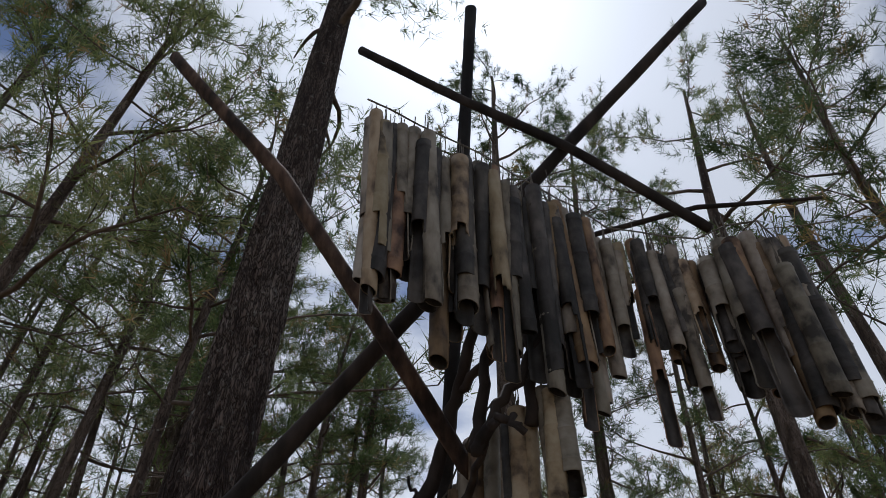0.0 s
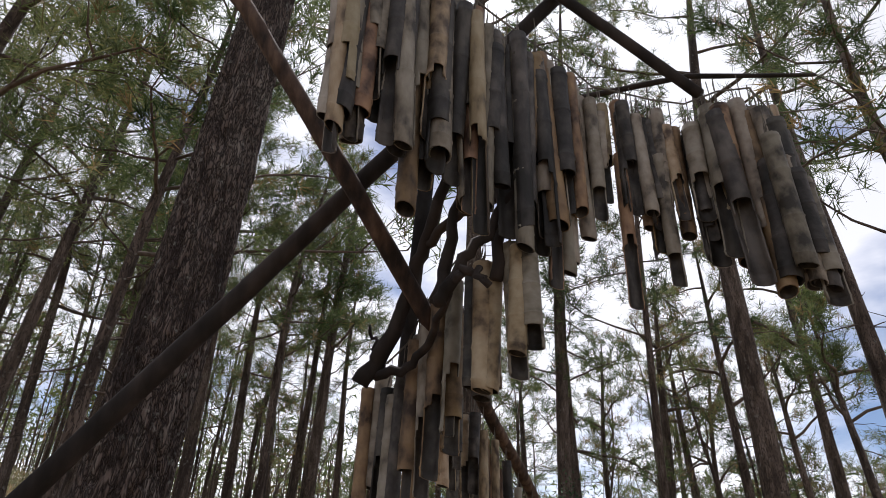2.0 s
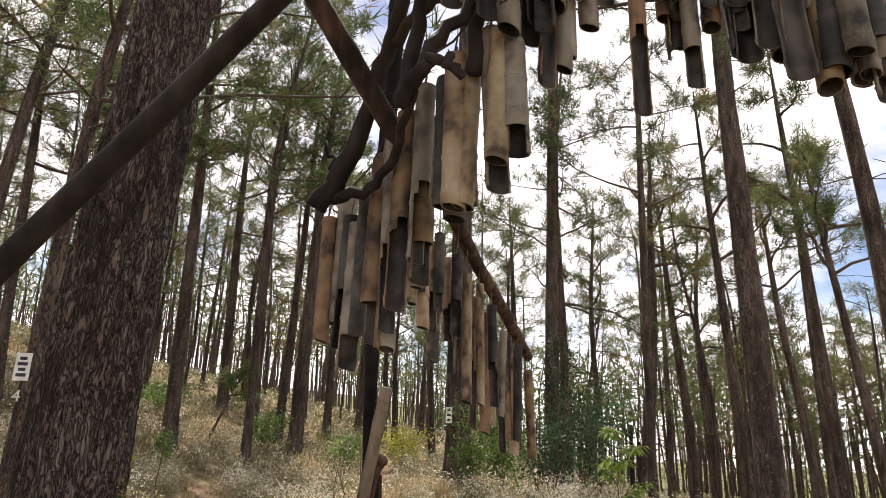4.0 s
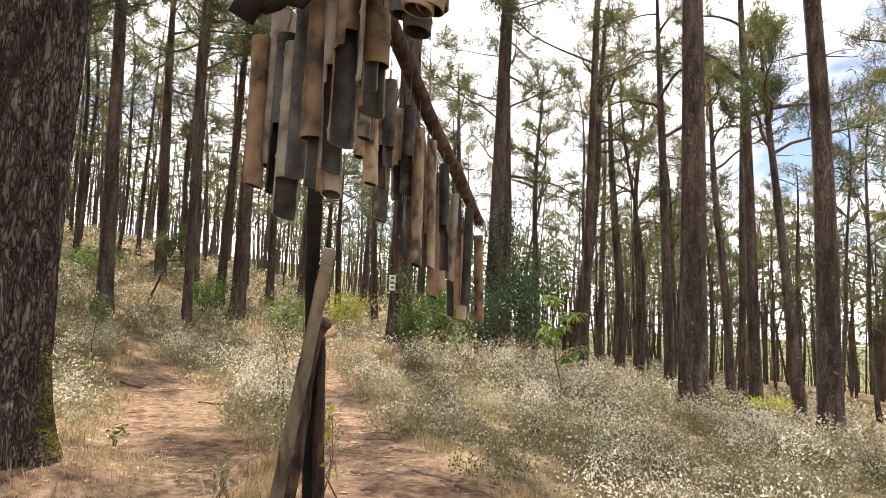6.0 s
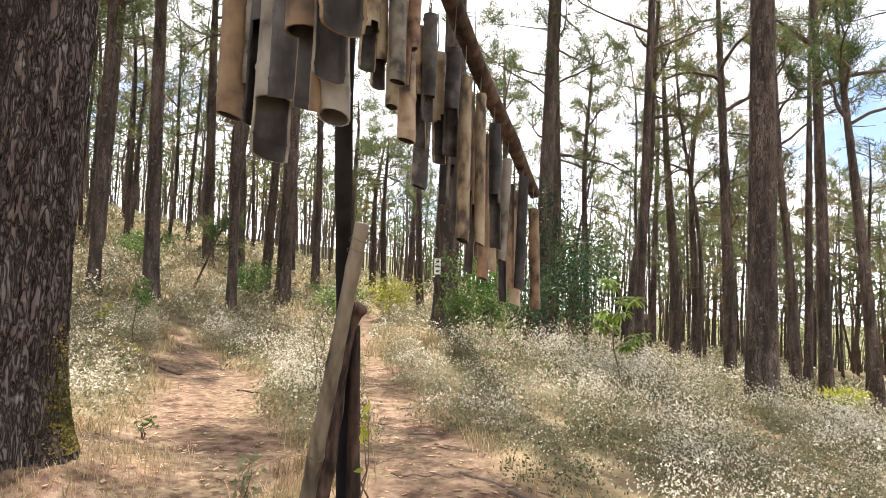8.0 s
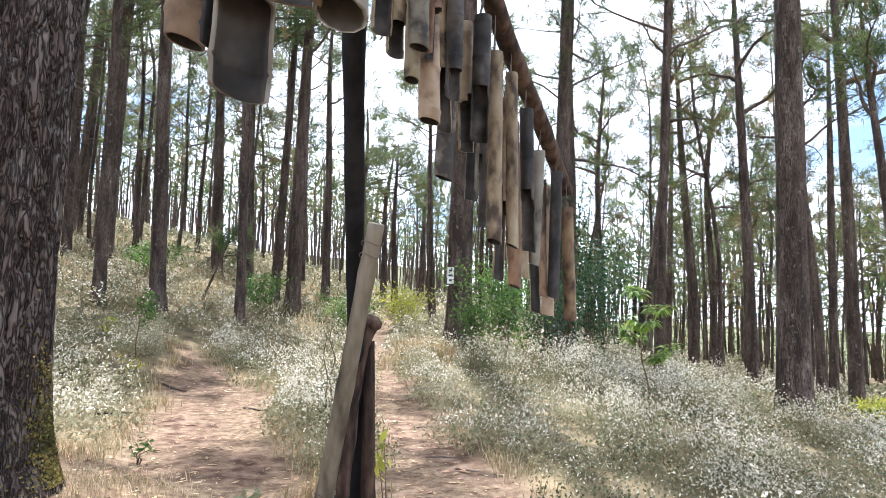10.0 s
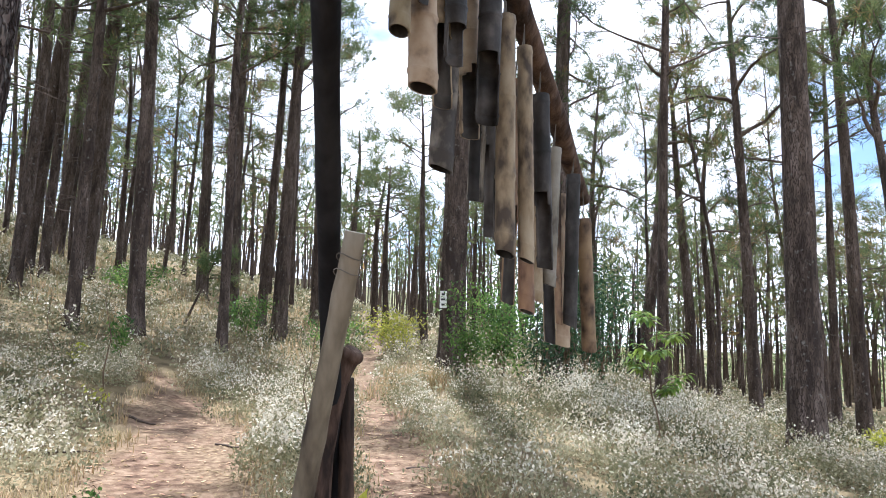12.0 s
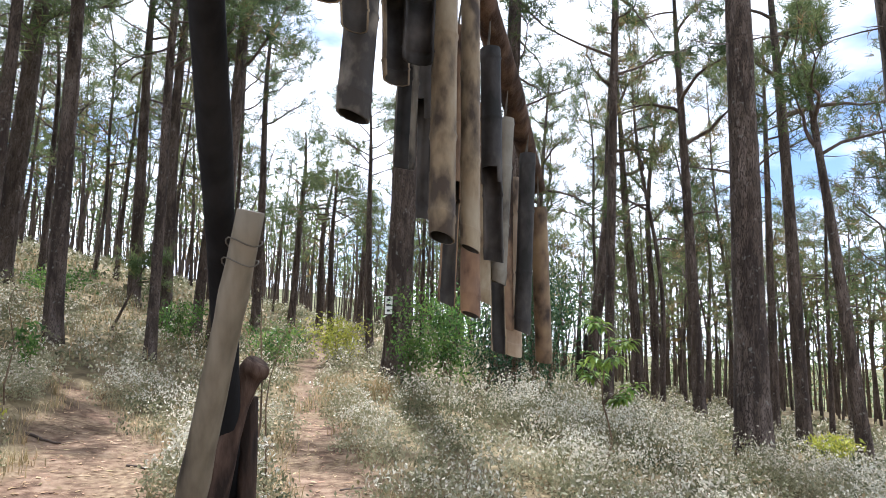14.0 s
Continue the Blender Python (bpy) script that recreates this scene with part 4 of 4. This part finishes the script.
def shrubs(name, x0, x1, y0, y1, cell, leaves, leaf, tall, seed, label, flowers=0.3, skip=None):
    """Rounded clumps of small leaves, with flowers on top and dark gaps between them."""
    g = np.random.default_rng(seed)
    pts, sizes, slots = [], [], []
    for _ in range(int((x1 - x0) * (y1 - y0) / cell ** 2)):
        x, y = g.uniform(x0, x1), g.uniform(y0, y1)
        if blocked(x, y) or (skip and skip(x, y)):
            continue
        lush = 0.5 + 0.9 * noise.noise(Vector((x * 0.45, y * 0.45, 8)))
        free = 1 - trail(x, y)
        h = tall * g.uniform(0.4, 1.35) * max(0.35, min(1.2, 0.5 + lush)) * (0.4 + 0.6 * free)
        wide = cell * g.uniform(0.34, 0.95) * (0.6 + 0.4 * free)
        k = int(leaves * max(0.35, min(1.3, 0.45 + lush)) * wide / cell * 1.4)
        close = y < 2.0
        k = int(k * 1.7) if close else k
        d = g.normal(size=(k, 3))
        d /= np.linalg.norm(d, axis=1)[:, None]
        d[:, 2] = np.abs(d[:, 2]) * 1.0
        rad = g.uniform(0.45, 1.06, (k, 1)) ** 0.5
        lump = 1 + 0.28 * np.sin(d[:, :1] * 7 + x * 9) * np.sin(d[:, 1:2] * 7 + y * 9)
        p = d * rad * lump * np.array([wide, wide, h]) + np.array([x, y, height(x, y)])
        up = d[:, 2] * rad[:, 0]
        bloom = (up > 0.5) & (g.random(k) < flowers * (0.3 + 1.3 * g.random()) * (0.7 + lush))
        brown = g.random(k) < max(0.03, 0.6 * noise.noise(Vector((x * 1.3, y * 1.3, 31))) + 0.05)
        pts.append(p)
        sizes.append(np.where(bloom, 0.8, 1.0) * leaf * (0.66 if close else 1.0))
        slots.append(np.where(bloom, 1, np.where(brown, 2, 0)))
    return cards(name, np.concatenate(pts), np.concatenate(sizes), (0, 0, 0.7), [LEAF_PALE, FLOWER, DRY_LEAF], np.concatenate(slots), label, "undergrowth", 0.5, seed)


NEARBY = lambda x, y: x < -7 and y < 1
shrubs("shrub_cover", -7.5, 8.5, -3.2, 8.0, 0.44, 430, 0.042, 0.49, 3, "low pale shrubs with small white flowers beside the trails", 0.6, NEARBY)
shrubs("shrub_cover", -16, 14, 8.0, 20.0, 0.5, 75, 0.078, 0.46, 4, "low pale shrubs with small white flowers on the slope", 0.4)
shrubs("shrub_cover", -34, 24, 20.0, 52.0, 1.1, 45, 0.19, 0.5, 5, "pale undergrowth on the slope beneath the far pines", 0.2)
shrubs("shrub_cover", -26, -7.5, -3.0, 8.0, 0.6, 60, 0.09, 0.44, 6, "pale undergrowth on the rising slope", 0.25)


def blades(name, spots, per, tall, mat, label, seed, spread=0.1, width=0.006):
    """Grass: thin bent blades in tufts."""
    g = np.random.default_rng(seed)
    V, F = [], []
    for x, y in spots:
        z = height(x, y)
        for _ in range(per):
            px, py = x + g.normal() * spread, y + g.normal() * spread
            a, h = g.uniform(0, 6.28), tall * g.uniform(0.5, 1.2)
            lean = h * g.uniform(0.15, 0.8)
            s = Vector((-math.sin(a), math.cos(a), 0)) * width
            p0 = Vector((px, py, z - 0.01))
            p1 = p0 + Vector((math.cos(a) * lean * 0.35, math.sin(a) * lean * 0.35, h * 0.6))
            p2 = p0 + Vector((math.cos(a) * lean, math.sin(a) * lean, h))
            i = len(V)
            V += [p0 - s, p0 + s, p1 + s * 0.8, p1 - s * 0.8, p2]
            F += [(i, i + 1, i + 2, i + 3), (i + 3, i + 2, i + 4)]
    return tagged(mesh_object(name, V, F, [mat]), label, "grass", kind="stuff")


g = np.random.default_rng(21)
edge_spots, litter = [], []
while len(edge_spots) < 800:
    x, y = g.uniform(-6, 4), g.uniform(-3.4, 14)
    t = trail(x, y)
    if 0.05 < t < 0.75 and g.random() < 0.8:
        edge_spots.append((x, y))
blades("dry_grass", edge_spots, 6, 0.13, STRAW, "short straw-coloured grass along the trail edges", 22, 0.07, 0.004)
foot = [(-2.33 + math.cos(a) * d, 0.28 + math.sin(a) * d) for a, d in zip(g.uniform(-2.9, 0.9, 260), g.uniform(0.45, 1.05, 260))]
blades("dry_grass", foot, 10, 0.075, STRAW, "dry grass and needles round the foot of the old pine", 23, 0.12, 0.0025)
tuft_spots = [(x, y) for x, y in zip(g.normal(-0.35, 0.45, 60), g.normal(10.4, 1.0, 60))]
blades("straw_tussock", tuft_spots, 16, 0.34, STRAW, "pale golden tussock of dry grass by the trail", 24, 0.12, 0.008)
far_spots = [(x, y) for x, y in zip(g.uniform(-20, -3.5, 380), g.uniform(9, 30, 380))]
blades("dry_grass", far_spots, 7, 0.45, STRAW, "golden dry grass on the sunny slope", 25, 0.25, 0.014)

near_spots = []
while len(near_spots) < 2600:
    x, y = g.uniform(-4.6, -0.2), g.uniform(-3.4, 1.6)
    if trail(x, y) < 0.55 and (x + 2.33) ** 2 + (y - 0.28) ** 2 > 0.2:
        near_spots.append((x, y))
blades("dry_grass", near_spots[:1500], 6, 0.10, STRAW, "thin dry grass between the trail and the old pine", 27, 0.06, 0.0022)
blades("dry_grass", near_spots[1500:], 7, 0.09, LITTER, "withered reddish grass near the old pine", 28, 0.06, 0.0022)
at = []
while len(at) < 24000:
    x, y = g.uniform(-5, 4), g.uniform(-5.5, 9)
    if trail(x, y) > 0.1 or (x < -0.3 and y < 1.6):
        at.append((x, y, height(x, y) + 0.004))
cards("needle_litter", at, np.where(g.random(len(at)) < 0.3, 0.045, 0.075), (0, 0, 0), [LITTER, STRAW], g.integers(0, 2, len(at)), "fallen pine needles and straw on the trail", "litter", np.where(g.random(len(at)) < 0.25, 0.4, 0.05), 26)
for v in [bpy.data.objects["needle_litter"].data]:
    co = np.empty(len(v.vertices) * 3)
    v.vertices.foreach_get("co", co)
    co = co.reshape(-1, 4, 3)
    mid = co[:, :, 2].mean(1, keepdims=True)
    co[:, :, 2] = mid + (co[:, :, 2] - mid) * 0.12 + 0.004
    v.vertices.foreach_set("co", co.ravel())
    v.update()


def leafy_bush(name, x, y, wide, tall, count, leaf, mat, label, seed, stems=7, low=0.15, category="bush", thin=0.42, spread=0.22):
    rng = random.Random(seed)
    gg = np.random.default_rng(seed)
    z = height(x, y)
    b = base(name, x, y, z, label, category)
    at = []
    for k in range(stems):
        a, lean = rng.uniform(0, 6.28), rng.uniform(0.15, 1.0) * wide
        pts = [Vector((0, 0, -0.05))]
        for s in range(1, 6):
            pts.append(Vector((math.cos(a) * lean * (s / 5) ** 1.3 + rng.uniform(-1, 1) * 0.05, math.sin(a) * lean * (s / 5) ** 1.3 + rng.uniform(-1, 1) * 0.05, tall * rng.uniform(0.85, 1.1) * s / 5)))
        V, F = [], []
        thick = min(0.018, 0.004 + 0.006 * tall)
        tube(V, F, pts, [thick * (1 - 0.15 * s) for s in range(6)], 5, cap=False)
        child(mesh_object("stem", V, F, [STEM], smooth=True), b)
        for _ in range(count // stems):
            t = low + (1 - low) * gg.random() ** 0.7
            i = min(4, int(t * 5))
            q = pts[i].lerp(pts[i + 1], t * 5 - i)
            at.append((q.x + gg.normal() * wide * spread, q.y + gg.normal() * wide * spread, q.z + gg.normal() * 0.12 * tall))
    at = [p for p in at if p[2] > 0.02]
    ob = cards("foliage", at, leaf, (0, 0, -0.3), [mat], np.zeros(len(at), int), "", "", thin, seed)
    child(ob, b)
    return b


for k, (x, y, wide, tall, count, leaf, mat, words) in enumerate([
        (1.35, 10.6, 0.9, 1.9, 2400, 0.085, LEAF_GREEN, "dense green bush between the pine trunks"),
        (2.2, 11.2, 0.8, 1.7, 2000, 0.09, LEAF_DARK, "dark green bush between the pine trunks"),
        (3.6, 13.0, 0.9, 2.6, 2600, 0.10, LEAF_DARK, "tall dark green bush behind the chimes"),
        (4.4, 15.0, 1.1, 3.2, 2600, 0.11, LEAF_DARK, "tall dark green bush behind the chimes"),
        (0.7, 10.2, 0.5, 1.1, 900, 0.07, LEAF_GREEN, "small green bush at a pine's foot"),
        (2.9, 12.0, 0.5, 3.8, 1500, 0.09, LEAF_DARK, "slim dark green shrub climbing beside a pine"),
        (-5.5, 14.5, 0.7, 1.0, 900, 0.09, LEAF_GREEN, "low green bush on the slope"),
        (-3.0, 15.2, 0.8, 1.1, 900, 0.09, LEAF_GREEN, "low green bush beside the trail"),
        (-1.6, 17.0, 0.9, 1.2, 1000, 0.10, LEAF_YELLOW, "sunlit yellow-green bush by the trail"),
        (-9.5, 16.0, 0.9, 0.9, 900, 0.10, LEAF_GREEN, "low green bush on the slope"),
        (8.6, 9.6, 0.5, 0.5, 350, 0.09, LEAF_YELLOW, "yellow-green fern clump on the slope"),
        (9.9, 11.2, 0.5, 0.5, 350, 0.09, LEAF_YELLOW, "yellow-green fern clump on the slope")]):
    leafy_bush("bush", x, y, wide, tall, int(count * (0.9 if mat == LEAF_DARK else 1.5)), leaf, mat, words, 60 + k, spread=0.34)


def umbrella_sapling(x, y, tall, wide, seed):
    """A single thin stem with whorls of drooping leaves on short boughs near its top."""
    rng = random.Random(seed)
    sap = base("sapling", x, y, height(x, y), "young broad-leaved sapling, thin stem, drooping bright green leaves", "sapling")
    stem = [Vector((0.05 * math.sin(k * 1.1 + seed), 0.03 * math.cos(k * 1.7), tall * k / 8 - (0.05 if k == 0 else 0))) for k in range(9)]
    V, F = [], []
    tube(V, F, stem, [0.013 - 0.001 * k for k in range(9)], 7)
    child(mesh_object("stem", V, F, [STEM], smooth=True), sap)
    V, F, LV, LF, LS = [], [], [], [], []
    for k in range(15):
        q = stem[4 + k % 5].copy()
        a = k * 2.4 + rng.uniform(-0.4, 0.4)
        reach = wide * rng.uniform(0.45, 1.0) * (1 - 0.10 * (k % 5))
        end = q + Vector((math.cos(a) * reach, math.sin(a) * reach, reach * rng.uniform(0.25, 0.8)))
        mid = q.lerp(end, 0.5) + Vector((0, 0, 0.04))
        tube(V, F, [q, mid, end], [0.006, 0.005, 0.003], 5)
        for j in range(22):
            root = q.lerp(end, rng.uniform(0.45, 1.0))
            w = rng.uniform(0, 6.28)
            d = Vector((math.cos(w), math.sin(w), rng.uniform(-0.75, 0.35))).normalized()
            ln = rng.uniform(0.10, 0.18)
            sd = d.cross(Vector((0, 0, 1))).normalized() * ln * 0.17
            tip = root + d * ln + Vector((0, 0, -0.25 * ln))
            rib = root + d * ln * 0.5 + Vector((0, 0, 0.02 * ln))
            i = len(LV)
            LV += [root, rib - sd + Vector((0, 0, 0.05 * ln)), tip, rib + sd + Vector((0, 0, 0.05 * ln)), rib]
            LF += [(i, i + 1, i + 4), (i + 1, i + 2, i + 4), (i + 2, i + 3, i + 4), (i + 3, i, i + 4)]
            LS += [1 if rng.random() < 0.2 else 0] * 4
    child(mesh_object("twigs", V, F, [STEM], smooth=True), sap)
    child(mesh_object("foliage", LV, LF, [LEAF_BRIGHT, LEAF_GREEN], slots=LS), sap, "drooping lance-shaped green leaves")
    return sap


umbrella_sapling(2.65, 4.5, 1.5, 0.58, 81)
leafy_bush("sapling", -4.9, 7.3, 0.25, 0.75, 160, 0.10, LEAF_GREEN, "small green sapling on the slope", 83, stems=2, low=0.45, category="sapling")
leafy_bush("weed", 0.12, -0.12, 0.07, 0.62, 16, 0.075, LEAF_YELLOW, "small weed with yellow-green leaves at the post", 84, stems=2, low=0.8, category="weed")
leafy_bush("weed", -0.52, -0.40, 0.14, 0.42, 50, 0.06, LEAF_PALE, "leafy weed at the foot of the bamboo stake", 85, stems=4, low=0.25, category="weed")
for k, (x, y, tall) in enumerate([(-0.75, 2.6, 1.3), (-0.62, 2.75, 1.5), (-0.9, 3.0, 1.1), (-0.55, 2.9, 1.2), (-4.3, 5.8, 1.4), (-5.6, 6.6, 1.2)]):
    leafy_bush("thin_sapling", x, y, 0.12, tall, 26, 0.05, LEAF_PALE, "thin bare sapling stem in the shrubs", 90 + k, stems=1, low=0.3, category="sapling")

# young pine on the slope
young = pine(-7.1, 14.5, 0.035, 2.1, seed=77, lean=(0.9, 0), bend=0.1, first=0.6, limbs=7, count=12, twigs=0, sides=7, tuft=0.2, reach=0.9,
             label="small young pine with a spreading pale crown", sub_n=3)


# ---- sticks, roots, signs ----
def stick(x, y, ln, turn, r, seed, name="stick", label="fallen dry stick lying on the trail"):
    rng = random.Random(seed)
    V, F, pts = [], [], []
    for s in range(7):
        u = (s / 6 - 0.5) * ln
        px, py = x + math.cos(turn) * u, y + math.sin(turn) * u + rng.uniform(-1, 1) * ln * 0.09
        pts.append(Vector((px, py, height(px, py) + r * (0.6 if name == "stick" else -0.25))))
    tube(V, F, pts, [r * (1 - 0.08 * s) for s in range(7)], 7, rough=0.2)
    return tagged(mesh_object(name, V, F, [LIMB], smooth=True), label, name)


stick(-3.35, 4.95, 0.42, -0.2, 0.022, 1)
stick(-1.75, 4.0, 0.7, -0.1, 0.014, 2)
stick(-3.0, 3.1, 0.5, 0.5, 0.010, 3)
for k, (x, y, ln, turn, r) in enumerate([(0.95, 0.75, 0.8, -0.7, 0.02), (1.25, 0.25, 0.9, -0.9, 0.024), (0.35, 2.1, 0.35, 0.2, 0.018), (0.62, 1.7, 0.4, -0.3, 0.016), (0.15, 3.3, 0.3, 0.3, 0.014), (0.4, 0.9, 0.5, 0.1, 0.015)]):
    stick(x, y, ln, turn, r, 10 + k, "root", "bare pine root crossing the trail")


def plate(x, y, z, w, h, turn, label, lines):
    s = base("sign", x, y, z, label, "sign")
    s.rotation_euler = (0, 0, turn)
    V = [(-w / 2, -0.006, -h / 2), (w / 2, -0.006, -h / 2), (w / 2, 0.006, -h / 2), (-w / 2, 0.006, -h / 2),
         (-w / 2, -0.006, h / 2), (w / 2, -0.006, h / 2), (w / 2, 0.006, h / 2), (-w / 2, 0.006, h / 2)]
    F = [(0, 3, 2, 1), (4, 5, 6, 7), (0, 1, 5, 4), (1, 2, 6, 5), (2, 3, 7, 6), (3, 0, 4, 7)]
    child(mesh_object("board", V, F, [WHITE]), s)
    for k in range(lines):
        zz, ww = h * (0.3 - 0.6 * k / max(1, lines - 1)), w * (0.32 if k % 2 else 0.24)
        d = h * 0.06
        child(mesh_object("print", [(-ww, -0.009, zz - d), (ww, -0.009, zz - d), (ww, -0.009, zz + d), (-ww, -0.009, zz + d)], [(0, 1, 2, 3)], [INK]), s)
    return s


bx, by, br = at_view(765, 16.4, 44)
plate(bx - 0.20, by - br * 0.95, height(bx, by) + 1.82, 0.17, 0.40, -0.3, "small white plate nailed to a pine trunk", 3)
tag = plate(-4.13, 2.005, height(-4.13, 2.0) + 1.72, 0.15, 0.29, 0.25, "white printed plate on a slim pine, number 4 below it", 4)
digit = bpy.data.curves.new("number", "FONT")
digit.body, digit.size, digit.extrude, digit.align_x = "4", 0.17, 0.004, "CENTER"
digit.materials.append(WHITE)
number = new("number", digit)
number.matrix_basis = pose(0, -0.015, -0.36, 90, 0, 0)
child(number, tag, "white painted numeral")

leafy_bush("weed", -3.8, 4.75, 0.16, 0.25, 40, 0.07, LEAF_YELLOW, "small yellow-leaved weed at the trail edge", 110, stems=4, low=0.3, category="weed")
leafy_bush("weed", -5.4, 6.9, 0.2, 0.3, 50, 0.08, LEAF_YELLOW, "small yellow-green weed among the shrubs", 111, stems=4, low=0.3, category="weed")
leafy_bush("weed", -2.0, 1.55, 0.14, 0.2, 40, 0.05, LEAF_GREEN, "small green weed at the foot of the old pine", 112, stems=4, low=0.3, category="weed")
for k, (x, y, h) in enumerate([(6.4, 19.5, 2.6), (6.75, 19.9, 2.1)]):
    z = height(x, y)
    pole("snag", [(x, y, z - 0.2), (x + 0.03, y, z + h * 0.6), (x + 0.05, y, z + h)], [0.09, 0.08, 0.06], POLE_DARK, "broken dark snag standing among the pines", category="snag")
